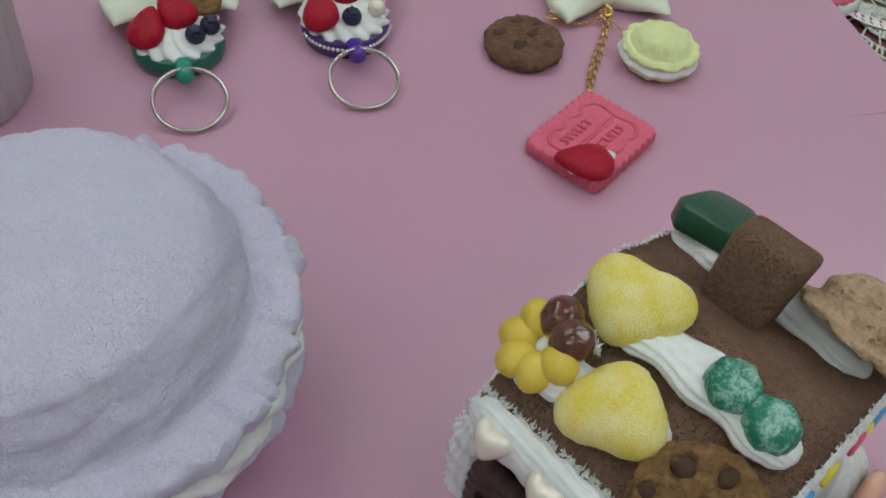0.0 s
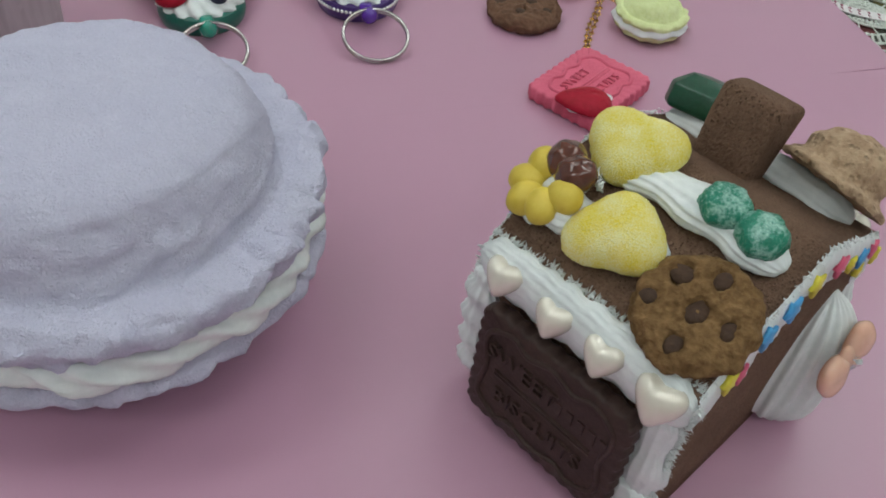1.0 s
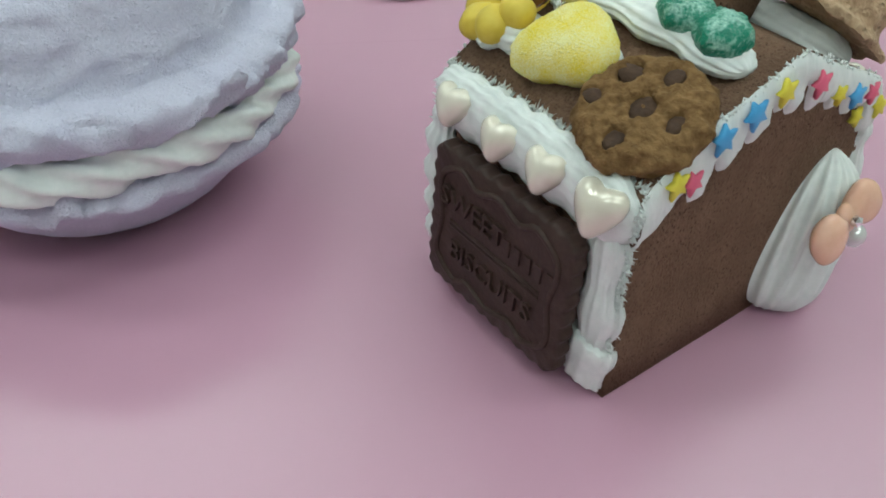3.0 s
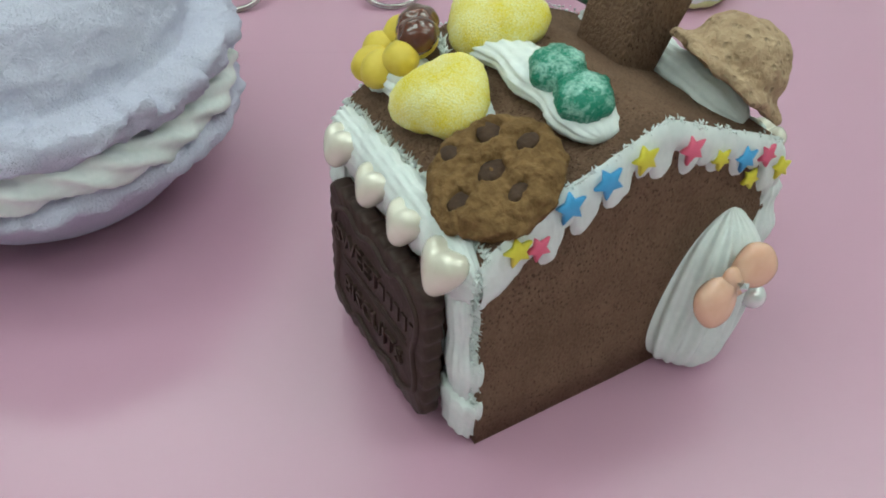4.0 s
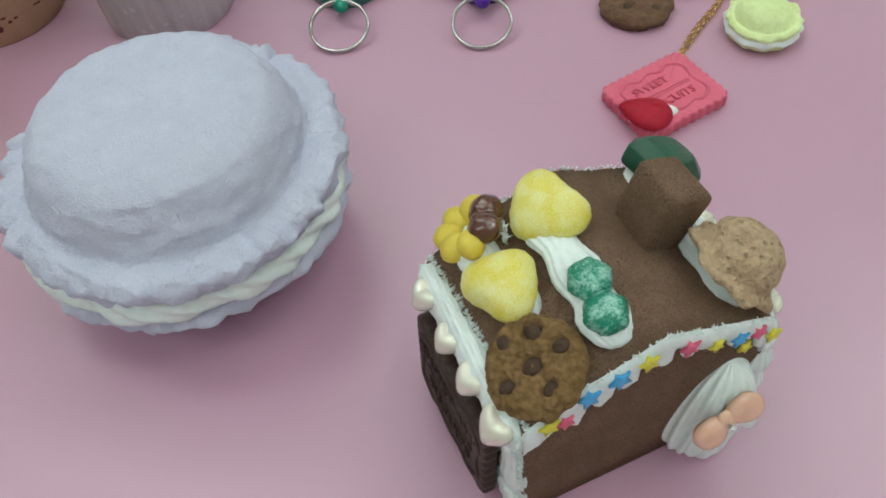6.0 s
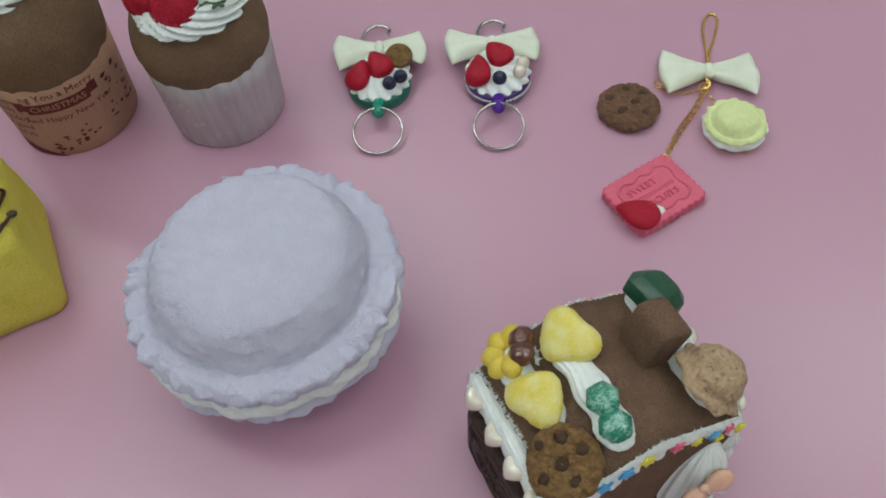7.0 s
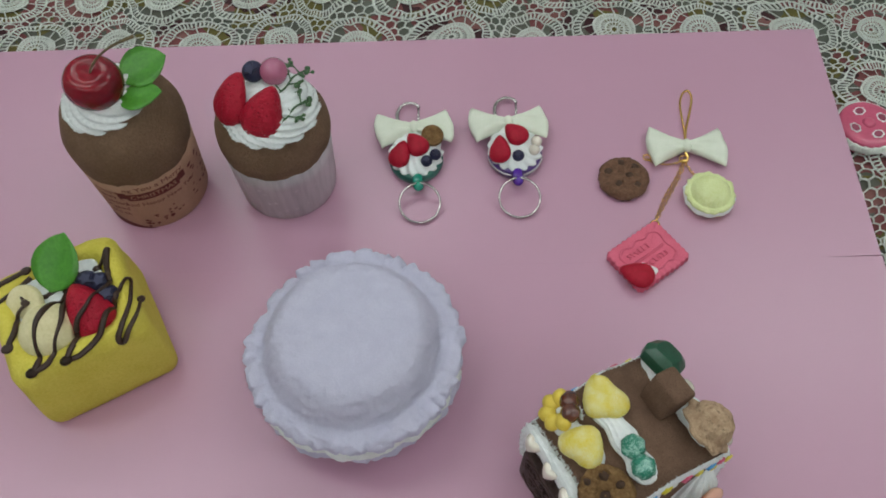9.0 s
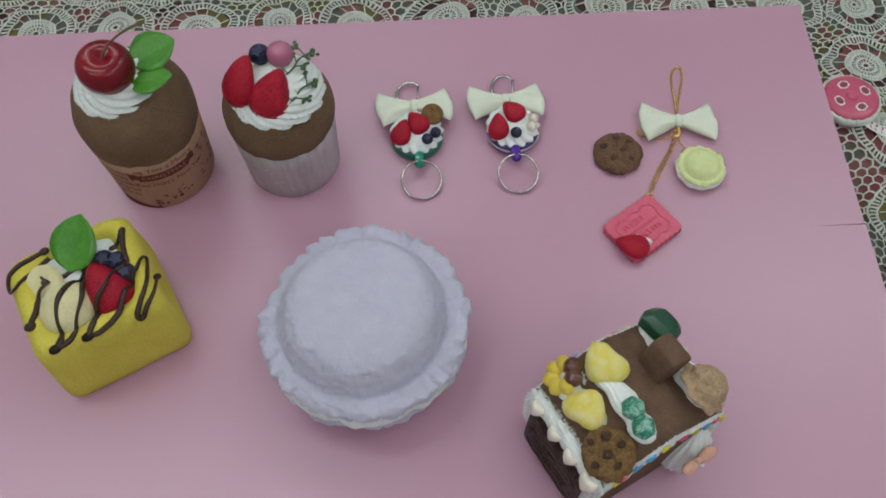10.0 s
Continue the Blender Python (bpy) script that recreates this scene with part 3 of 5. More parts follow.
def biscuit_relief(parent, material, m, w, h, z, words):
    """The raised frame, dividing bars and lettering of a moulded biscuit."""
    frame_line = []
    for x, y in ((-w, -h * 0.55), (-w * 0.93, -h * 0.8), (-w * 0.62, -h), (-w * 0.4, -h * 0.86), (0, -h), (w * 0.4, -h * 0.86), (w * 0.62, -h), (w * 0.93, -h * 0.8), (w, -h * 0.5),
                 (w * 0.93, 0), (w, h * 0.5), (w * 0.93, h * 0.8), (w * 0.62, h), (w * 0.35, h * 0.84), (0, h), (-w * 0.35, h * 0.84), (-w * 0.62, h), (-w * 0.93, h * 0.8), (-w, h * 0.5), (-w * 0.93, 0)):
        frame_line.append((x, y, z))
    part("raised_frame", tube(bmesh.new(), curve(frame_line, 4, True), 1.0, 6, closed=True), material, parent, m=m)
    bm = bmesh.new()
    tube(bm, [Vector((-w * 0.78, 0.6, z)), Vector((w * 0.78, 0.6, z))], 0.6, 6)
    tube(bm, [Vector((-w * 0.78, -0.9, z)), Vector((w * 0.78, -0.9, z))], 0.5, 6)
    part("dividing_line", bm, material, parent, m=m)
    for text, size, x, y in words:
        if text:
            part("lettering", letters(text, size, 1.0), material, parent, m=m @ pose(x, y, z), smooth=False)
        else:
            bm = bmesh.new()
            for i in range(5):
                bar(bm, x - size * 1.4 + i * size * 0.58, y - size * 0.34, x - size * 1.4 + i * size * 0.58 + size * 0.36, y + size * 0.34, z - 0.2, z + 0.5)
            part("lettering", bm, material, parent, m=m, smooth=False)


def piped_edge(bm, pts, r, ridges=13, depth=0.07, twist=2, lump=0.12, lumps=6, flat=0.8):
    """Piped cream with fine grooves, swelling and thinning along its line."""
    line = curve(pts, 18)
    tube(bm, line, lambda s: r * (0.8 + 0.2 * math.sin(math.pi * min(1, max(0, s))) ** 0.4) * min(1.0, (9 * min(s, 1 - s) + 0.03) ** 0.5), 52, ridges, depth, twist, flat=flat, lump=lump, lumps=lumps)
    return rough(rough(bm, 0.5, 0.12, r), 0.3, 0.5, r)


def pressed(bm, axis, at, k):
    """Flattens soft cream against the wall that it sticks to."""
    for v in bm.verts:
        v.co[axis] = at + (v.co[axis] - at) * k
    return bm


def frayed(bm, pts, way, spread, long, seed, n):
    """Tiny torn tips of dried cream along an edge."""
    rnd = random.Random(seed)
    line = curve(pts, 30)
    way = Vector(way)
    for _ in range(n):
        p = line[rnd.randrange(len(line))] + Vector((rnd.uniform(-1, 1), rnd.uniform(-1, 1), rnd.uniform(-1, 1))) * 0.7
        d = way + Vector((rnd.uniform(-1, 1), rnd.uniform(-1, 1), rnd.uniform(-1, 1))) * spread
        l, w = long * rnd.uniform(0.5, 1.4), rnd.uniform(0.25, 0.55)
        side = d.cross(Vector((0.3, 0.5, 0.8))).normalized() * w
        up = d.cross(side).normalized() * w
        a, b, e, tip = (bm.verts.new(q) for q in (p + side, p - side * 0.5 + up, p - side * 0.5 - up, p + d.normalized() * l))
        for f in ((a, b, tip), (b, e, tip), (e, a, tip), (a, e, b)):
            bm.faces.new(f)
    return bm


def house(x, y, turn):
    h = thing("sweets_house", "cocoa-brown clay house covered with cream, cookies and sweets", "toy house", x, y, 0, turn)
    # body: the gable profile pushed along the width
    bm = bmesh.new()
    prof = [(0.0, 0.0)] + [(u, z) for u, z in HOUSE_PROFILE] + [(HOUSE_L, 0.0)]
    rows = []
    for j in range(2):
        rows.append([bm.verts.new((u, j * HOUSE_W, z)) for u, z in prof])
    n = len(prof)
    for k in range(n):
        bm.faces.new((rows[0][k], rows[0][(k + 1) % n], rows[1][(k + 1) % n], rows[1][k]))
    bm.faces.new(rows[0][::-1])
    bm.faces.new(rows[1])
    bmesh.ops.bevel(bm, geom=[e for e in bm.edges if e.calc_face_angle(0) > 0.6], offset=1.7, segments=3, profile=0.5, affect="EDGES")
    bmesh.ops.triangulate(bm, faces=[f for f in bm.faces if len(f.verts) > 4])
    bmesh.ops.subdivide_edges(bm, edges=[e for e in bm.edges if e.calc_length() > 9], cuts=5, use_grid_fill=True)
    part("body", rough(bm, 0.35, 0.12, 2.0), SPONGE, h, "cocoa-brown porous sponge walls and roof")

    # front: cream, four heart pearls, a chocolate biscuit
    bm = piped_edge(bmesh.new(), [(-0.5, -0.5, 58), (-0.5, 16, 59), (-0.5, 36, 59.5), (-0.5, 54, 59), (-0.5, 74, 58.5)], 9.4, 17, 0.06, 3, 0.06, 9, 1.0)
    part("eave_cream", pressed(bm, 0, -0.5, 0.5), CREAM, h, "ridged white cream along the eave")
    bm = piped_edge(bmesh.new(), [(-0.5, 6.5, 54), (-0.5, 6.2, 40), (-0.5, 5.6, 26), (-0.5, 6.2, 15)], 6.0, 13, 0.08, 0.5, 0.12, 2, 1.0)
    part("corner_cream", pressed(bm, 0, -0.5, 0.55), CREAM, h)
    bm = piped_edge(bmesh.new(), [(-0.5, 6.2, 19), (-0.5, 7.0, 12), (-0.5, 7.8, 1.5)], 7.4, 11, 0.07, 0.3, 0.1, 1, 1.0)
    part("corner_cream", pressed(bm, 0, -0.5, 0.55), CREAM, h)
    bm = piped_edge(bmesh.new(), [(-0.5, 70, 54), (-0.5, 71.5, 38), (-0.5, 71.5, 20), (-0.5, 71, 5)], 5.6, 11, 0.09, 1, 0.2, 5, 1.0)
    part("corner_cream", pressed(bm, 0, -0.5, 0.6), CREAM, h)
    for v, z, k in ((8.0, 60.2, 1.15), (25.8, 60, 0.98), (42.8, 59.6, 0.96), (61.4, 60.4, 0.98)):
        m = axes((-3.0, v, z), (-1, 0, 0.5), spin=4)
        part("heart_pearl", puff(bmesh.new(), curve2(heart(8.2 * k), 7.0 * k, 15), 6.6, 12, 0.25, 0.8), PEARL, h, "ivory pearl heart", m)
    m = axes((-4.4, 36.6, 28.0), (-1, 0.0, 0.05), spin=BISCUIT_SPIN)
    part("biscuit_cream", pressed(piped_edge(bmesh.new(), [(-1, 16, 24), (-1, 38, 26), (-1, 60, 24)], 9, 13, 0.06, 2, 0.1, 4, 1.0), 0, -1, 0.5), CREAM, h)
    part("chocolate_biscuit", biscuit(bmesh.new(), 27.4, 22.3, 5.5), CHOC, h, "dark chocolate moulded biscuit", m)
    biscuit_relief(h, CHOC, m, 23.5, 18.5, 5.5, (("SWEET", 8.6, -9.0, 7.8), ("", 7.0, 13.5, 6.4), ("BISCUITS", 8.6, 0, -8.0)))

    bm = frayed(bmesh.new(), [(1.5, 0, 66), (2.5, 24, 67), (2.5, 48, 67), (1.5, 72, 66)], (0.9, 0, 0.45), 0.6, 1.9, 1, 420)
    frayed(bm, [(-2, -1, 64), (-1.5, 0.5, 48), (-1, 0.5, 30), (-1, 0.5, 14)], (0.2, -1, -0.1), 0.6, 1.7, 2, 260)
    frayed(bm, [(-1, 73, 62), (-1, 74, 40), (-1, 74, 8)], (-0.2, 1, -0.1), 0.6, 1.8, 3, 110)
    tagged(part("frayed_cream", bm, CREAM, h, "fine torn tips of cream"), kind="stuff")

    # gable towards the light side: scalloped icing and stars
    def gable(v, out, stars, seed):
        bm = bmesh.new()
        rnd = random.Random(seed)
        lobes = [(k * 5.6 + rnd.uniform(-0.8, 0.8), rnd.uniform(3.0, 6.0), rnd.uniform(2.0, 2.7)) for k in range(17)]
        if v == 0:
            lobes = [(5.0, 2.6, 5.4), (17.6, 6.2, 3.0), (26.6, 6.8, 3.4), (34.9, 6.8, 3.6), (42.0, 3.6, 2.0), (46.8, 7.6, 3.0), (55.5, 6.0, 2.6), (60.5, 2.6, 2.0), (65.0, 4.2, 2.5), (73.6, 4.8, 2.6), (79.5, 2.4, 2.2), (85.5, 9.0, 2.7)]
        rows = []
        for i in range(271):
            u = -0.6 + 91.2 * i / 270
            hi = profile_z(u) + (0.6 if v == 0 else 0.1)
            drop = max((d * max(0.0, 1 - ((u - c) / w) ** 2) ** 0.5 for c, d, w in lobes), default=0.0)
            lo = profile_z(u) - 8.2 - 4.0 * max(0.0, min(1.0, (31 - u) / 12)) - drop - 0.8 * noise.noise(Vector((u * 0.2, seed, 0))) - (5 if u > 87 else 0)
            row = []
            for k in range(13):
                t = k / 12
                full = math.sin(math.pi * min(1.0, 0.04 + 0.96 * t)) ** 0.5 if 0 < k < 12 else 0.0
                bead = 1 + 0.45 * drop / 5 * max(0.0, 1 - abs(t - 0.8) / 0.3)
                z = hi + (lo - hi) * t
                row.append(bm.verts.new((u, v + out * (-0.4 + (1.9 + 0.6 * noise.noise(Vector((u * 0.25, z * 0.25, seed)))) * full * bead + 0.25 * noise.noise(Vector((u, z, seed)))), z)))
            rows.append(row)
        for A, B in zip(rows, rows[1:]):
            for k in range(12):
                bm.faces.new((A[k], A[k + 1], B[k + 1], B[k]))
        frayed(bm, [(u, v + out * 0.2, profile_z(u) + 0.6) for u in (0, 10, 20, 30, 40, 48, 56, 66, 78, 89)], (0, -out * 0.8, 0.5), 0.6, 0.9, seed + 5, 150)
        part("gable_icing", bm, CREAM, h, "scalloped white icing under the gable")
        for u, z, colour, r, spin in stars:
            m = axes((u, v + out * 1.3, z), (0, out, 0.12), spin=spin)
            part("star", puff(bmesh.new(), star(r * 0.86), 1.6, 3, 0.5, 0.5), colour, h, m=m)

    gable(0.0, -1, STARS, 3)
    gable(HOUSE_W, 1, ((12, 66, STAR_B, 4, 10), (30, 75, STAR_B, 4, 30), (22, 71, STAR_P, 3.4, 0), (44, 80, STAR_Y, 3.6, 15), (58, 77, STAR_P, 3.4, 0), (70, 71, STAR_Y, 3.4, 20), (80, 65, STAR_B, 3.6, 5)), 8)

    # back eave: cream and pearls
    bm = bmesh.new()
    piped_edge(bm, [(90, -1, 58), (91.5, 20, 59), (91.5, 40, 59), (91.5, 54, 59), (90, 73, 58)], 6.8, 15, 0.07, 2, 0.1, 8, 1.0)
    part("eave_cream", pressed(bm, 0, 90, 0.6), CREAM, h)
    bm = bmesh.new()
    piped_edge(bm, [(90.5, 2, 54), (91, 2, 36), (90.5, 2, 18), (90, 3, 6)], 4.6, 11, 0.10, 1, 0.18, 4, 0.8)
    part("corner_cream", bm, CREAM, h)
    for v in (9, 27, 45, 63):
        m = axes((93.5, v, 60), (1, 0, 0.35), spin=4)
        part("heart_pearl", puff(bmesh.new(), curve2(heart(6.4), 6.4), 5.5, 10, 0.2, 0.85), PEARL, h, "ivory pearl heart", m)

    # roof, front slope
    m = axes((12.6, 13.6, profile_z(12.6) + 0.2), (-0.45, -0.10, 0.9), (0, 1, 0))
    part("cookie", cookie(bmesh.new(), 16.2, 7.2, 1.0, COOKIE_HOLES), COOKIE, h, "round brown chocolate-chip cookie", m)
    # a dark lump in each hollow deepens its shade by colour
    for a, b, k in COOKIE_HOLES:
        part("hollow_shade", rough(ball(bmesh.new(), 2.5 * k, (0, 0, 0), 2, (1.05, 0.75, 0.3)), 0.6, 0.6, a), HOLLOW_SHADE, h, m=m @ pose(a, b, 5.3, 0, 0, 17 * a))
    bm = bmesh.new()
    piped_edge(bm, [(10, 70, 73.5), (13, 61, 76), (16, 50, 77.5), (17, 38, 78), (15, 26.5, 76.5)], 6.5, 13, 0.07, 2, 0.15, 4, 0.7)
    part("roof_cream", bm, CREAM, h)
    bm = bmesh.new()
    piped_edge(bm, [(35, 58, 82.5), (36, 46, 84), (36, 34, 84.3), (35.5, 22, 84.2), (35, 13, 84), (34.5, 5, 83.2)], 7.4, 13, 0.07, 1.5, 0.12, 3, 0.55)
    part("roof_cream", bm, CREAM, h)

    def bean(r):
        return [((r * (1 + 0.12 * math.cos(3 * a + 0.5) - 0.10 * math.cos(2 * a))) * math.cos(a), (r * (1 + 0.12 * math.cos(3 * a + 0.5) - 0.10 * math.cos(2 * a))) * math.sin(a)) for a in [2 * math.pi * k / 48 for k in range(48)]]

    for at, nrm, spin, r in (((16.5, 42.5, 76.3), (-0.5, -0.02, 0.87), CANDY_SPIN[0], 12.4), ((39.5, 57.5, 84.3), (-0.35, -0.05, 0.9), CANDY_SPIN[1], 12.8)):
        bm = puff(bmesh.new(), bean(r), 10.5, 9, 0.3, 0.75)
        part("yellow_sweet", rough(bm, 0.4, 0.6, spin), SUGAR_YELLOW, h, "sugared yellow jelly sweet", axes(at, nrm, (0, 1, 0), spin))
    m = axes((16.0, 65.0, 77.6), (-0.45, 0.30, 0.85), (0, 1, 0))
    for k in range(7):
        a = 2 * math.pi * k / 7 + 0.06
        turn = m @ pose(7.6 * math.cos(a), 7.6 * math.sin(a), 4.2, 0, 0, math.degrees(a))
        part("doughnut_ball", rough(ball(bmesh.new(), 5.0, (0, 0, 0), 3, (1.12, 0.98, 0.92)), 0.25, 0.25, k), FLOWER, h, "yellow clay ball of a ring doughnut", turn)
        if k in (0, 6):
            bm = ball(bmesh.new(), 5.4, (0.6, 0, 0.8), 4, (1.1, 1.04, 0.98))
            for w in bm.verts:
                w.co.z = max(w.co.z, -1.6 + 0.9 * noise.noise(w.co * 0.5))
            part("chocolate_glaze", rough(bm, 0.5, 0.35, k), BEAR, h, "glossy chocolate glaze", turn)
    part("hole_cream", rough(ball(bmesh.new(), 3.0, (0, 0, 2.2), 3), 0.5, 0.4), CREAM, h, m=m)
    bm = frayed(bmesh.new(), [(22, 55, 82), (23.5, 58, 83), (24, 61, 83.5)], (0, -0.2, 1), 0.8, 2.2, 21, 60)
    tagged(part("frayed_cream", bm, CREAM, h), kind="stuff")
    for at, k in (((36.2, 26.5, 86.8), 1.0), ((34.6, 14.3, 86.6), 0.98)):
        bm = puff(bmesh.new(), circle(7.0 * k, 44, 0.3, 6), 7.0, 9, 0.3, 0.66)
        part("green_sweet", rough(bm, 0.6, 0.7, at[1]), SUGAR_GREEN, h, "sugared green gumdrop", axes(at, (-0.12, -0.15, 1), (0, 1, 0)))

    # roof, back slope
    bm = box(17, 21, 27, 2.4, 3, 2)
    for w in bm.verts:
        k = 1.0 - 0.12 * (1 - w.co.z / 27)
        w.co.x, w.co.y = w.co.x * k, w.co.y * k
    part("chimney", rough(bm, 0.5, 0.2, 5), SPONGE, h, "cocoa sponge chimney block", axes(CHIMNEY[0], CHIMNEY[1], (0, 1, 0), CHIMNEY[2]))
    bm = bmesh.new()
    piped_edge(bm, [(80, 72, 70.5), (80, 60, 73), (80.5, 46, 73), (80, 32, 73.5), (79.5, 18, 73.5), (80, 6, 72)], 6.4, 13, 0.07, 2, 0.08, 5, 0.8)
    part("roof_cream", bm, CREAM, h)

    def scoop_wave(a, r, z, i):
        return (r + (1.6 * math.sin(7 * a) * max(0, 1 - z / 4) if r > 8 else 0), z)

    bm = revolve(bmesh.new(), smooth_profile([(0, 16.8), (5, 16.2), (9.5, 13.6), (12.6, 9), (13.6, 4.2), (16.4, 2.2), (16.6, 0.6), (14.5, 0), (0, 0)], 5), 96, scoop_wave)
    part("ice_cream_scoop", rough(bm, 1.1, 0.22, 4), SCOOP, h, "tan ice-cream scoop with a ragged rim", axes(SCOOP_AT[0], SCOOP_AT[1], (0, 1, 0), 20))
    edge = [(-8.5, -10), (-1, -11.5), (6, -10)] + [(9.5 + (1.3 if k % 2 else 0) - 0.03 * (k - 6) ** 2, -8 + 1.45 * k) for k in range(12)] + [(5, 10.5), (-3, 11.5), (-9, 8.5)]
    bm = bmesh.new()
    levels = [[bm.verts.new((x * q, y * q, z)) for x, y in edge] for q, z in ((0.92, 0), (1.0, 1.0), (1.0, 6.5), (0.62, 10.5))]
    for A, B in zip(levels, levels[1:]):
        for k in range(len(edge)):
            n = (k + 1) % len(edge)
            bm.faces.new((A[k], A[n], B[n], B[k]))
    bm.faces.new(levels[0][::-1])
    bm.faces.new(levels[-1])
    bmesh.ops.bevel(bm, geom=bm.edges[:], offset=0.5, segments=2, profile=0.5, affect="EDGES")
    part("dark_green_sweet", bm, JELLY_DARK, h, "dark green ribbed jelly sweet", axes((84.0, 62.0, 74.0), (0.46, 0.08, 0.88), (0, 1, 0), 6) @ Matrix.Scale(1.14, 4))

    # side wall: piped cream shell with a peach bow
    bm = bmesh.new()
    prof = [(-3, 6.5), (0, 10), (6, 12.6), (14, 13.4), (23, 13.2), (31, 12.4), (38, 10.6), (43, 7.6), (46, 4), (47.5, 1)]
    rows = []
    for s, w in curve([(a, b, 0) for a, b in prof], 4, False) and [(p.x, p.y) for p in curve([(a, b, 0) for a, b in prof], 4)]:
        row = []
        for k in range(81):
            a = math.pi * k / 80
            q = w * (1 + 0.065 * math.cos(18 * a + 0.05 * s) + 0.04 * math.sin(5 * a + 0.09 * s))
            row.append(bm.verts.new((q * math.cos(a), q * math.sin(a) * 1.04, s)))
        rows.append(row)
    for A, B in zip(rows, rows[1:]):
        for k in range(80):
            bm.faces.new((A[k], A[k + 1], B[k + 1], B[k]))
    bm.faces.new(rows[0])
    bm.faces.new(rows[-1][::-1])
    shell_at = Matrix.Translation((SHELL[0], 0.6, SHELL[1])) @ Matrix.Rotation(radians(SHELL[2]), 4, "Y") @ Matrix.Rotation(math.pi, 4, "Z")
    part("cream_shell", bm, CREAM, h, "ridged shell of white cream", shell_at)
    m = axes(BOW[0], (-0.10, -1, 0.30), spin=BOW[1])
    bm = bmesh.new()
    for sgn in (-1, 1):
        lobe = [(sgn * (5.4 + 7.6 * math.cos(a) * (0.88 + 0.12 * math.cos(a))), 8.4 * math.sin(a) * (0.74 + 0.28 * math.cos(a)) - 1.4 - 0.12 * (7 + 7 * math.cos(a))) for a in [2 * math.pi * k / 32 for k in range(32)]]
        puff(bm, lobe if sgn > 0 else lobe[::-1], 4.4, 7, 0.3, 0.7)
    ball(bm, 3.4, (0, -1.2, 2.0), 3, (1.0, 1.35, 0.55))
    part("peach_bow", rough(bm, 0.25, 0.25), PEACH, h, "shiny peach resin bow", m @ Matrix.Scale(1.04, 4))
    part("rhinestone", ball(bmesh.new(), 1.7, (0, -1.2, 5.2), 1), GEM, h, "small clear rhinestone", m, smooth=False)
    part("pearl", ball(bmesh.new(), 3.6, BOW[2], 3), WHITE_PEARL, h, "white pearl bead")


BISCUIT_SPIN = 0
CANDY_SPIN = (30, 200)
STARS = ((7.9, 67.0, STAR_Y, 4.6, 8), (13.4, 65.6, STAR_P, 4.2, 20), (21.0, 74.0, STAR_B, 5.0, 5), (31.0, 76.9, STAR_B, 5.0, 25), (40.6, 79.6, STAR_Y, 4.6, 12),
         (54.8, 77.2, STAR_P, 4.6, 10), (65.3, 70.8, STAR_Y, 3.6, 20), (74.4, 67.6, STAR_B, 4.4, 5), (82.0, 66.0, STAR_P, 3.9, 30), (88.8, 59.6, STAR_Y, 4.0, 0), (78.0, 60.2, STAR_Y, 3.6, 35))
COOKIE_HOLES = ((5.6, 8.6, 1.5), (10.2, 0.4, 1.2), (-4.0, 11.2, 1.2), (-0.1, 0.0, 1.55), (-9.8, -0.7, 1.25), (0.9, -8.6, 1.1))
CHIMNEY = ((65.5, 42, 73.5), (0.36, 0.0, 0.93), 0)
SCOOP_AT = ((81.2, 16.6, 78.2), (0.64, -0.125, 0.757))
SHELL = (67.6, 3.2, 12)
BOW = ((67.6, -11.4, 39.4), 28, (79, -12.6, 27.4))
house(130.8, 135.6, 45.0)


# ---- cream, cups ----
def swirl(bm, r, h, ridges=9, turns=0.8, seg=96, depth=0.09):
    """A piped swirl: ridged cream that turns as it rises."""
    prof = smooth_profile([(0, h), (r * 0.28, h * 0.9), (r * 0.55, h * 0.72), (r * 0.78, h * 0.5), (r * 0.95, h * 0.28), (r, h * 0.12), (r * 0.94, 0), (0, 0)], 4)

    def wave(a, q, z, i):
        return q * (1 + depth * math.cos(ridges * (a + turns * 2 * math.pi * z / h / 3))), z + 0.03 * h * math.cos(ridges * (a + turns * 2 * math.pi * z / h / 3)) * (q / r)

    return revolve(bm, prof, seg, wave)


def leaf(bm, l, w, bend):
    """A broad pointed leaf with a mid rib, a little thickness and a curl."""
    n, rows = 12, []
    for side in (0.35, -0.35):
        layer = []
        for i in range(n + 1):
            t = i / n
            half = w * 2.9 * t ** 0.7 * (1 - t) ** 0.85 + 0.05
            row = []
            for k in range(-3, 4):
                s = k / 3
                z = bend * t * t * l + 0.16 * abs(s) * half + 0.25 * math.sin(t * 26 + abs(s) * 4) * abs(s) + side
                row.append(bm.verts.new((s * half, l * t, z)))
            layer.append(row)
        rows.append(layer)
    for layer in rows:
        for A, B in zip(layer, layer[1:]):
            for k in range(6):
                bm.faces.new((A[k], A[k + 1], B[k + 1], B[k]))
    edge0 = [r[0] for r in rows[0]] + [r[-1] for r in rows[0][::-1]]
    edge1 = [r[0] for r in rows[1]] + [r[-1] for r in rows[1][::-1]]
    for i in range(len(edge0)):
        j = (i + 1) % len(edge0)
        try:
            bm.faces.new((edge0[i], edge0[j], edge1[j], edge1[i]))
        except ValueError:
            pass
    return bm


def blueberry(parent, at, r, normal=(0, 0, 1), label=""):
    m = axes(at, normal, (0, 1, 0))
    berry = part("blueberry", ball(bmesh.new(), r, (0, 0, 0), 3, (1, 1, 0.92)), BERRY, parent, label, m)
    part("berry_crown", slab(bmesh.new(), star(r * 0.66, 0.55), r * 0.4, r * 0.05), BERRY, berry, m=m @ pose(0, 0, r * 0.76))


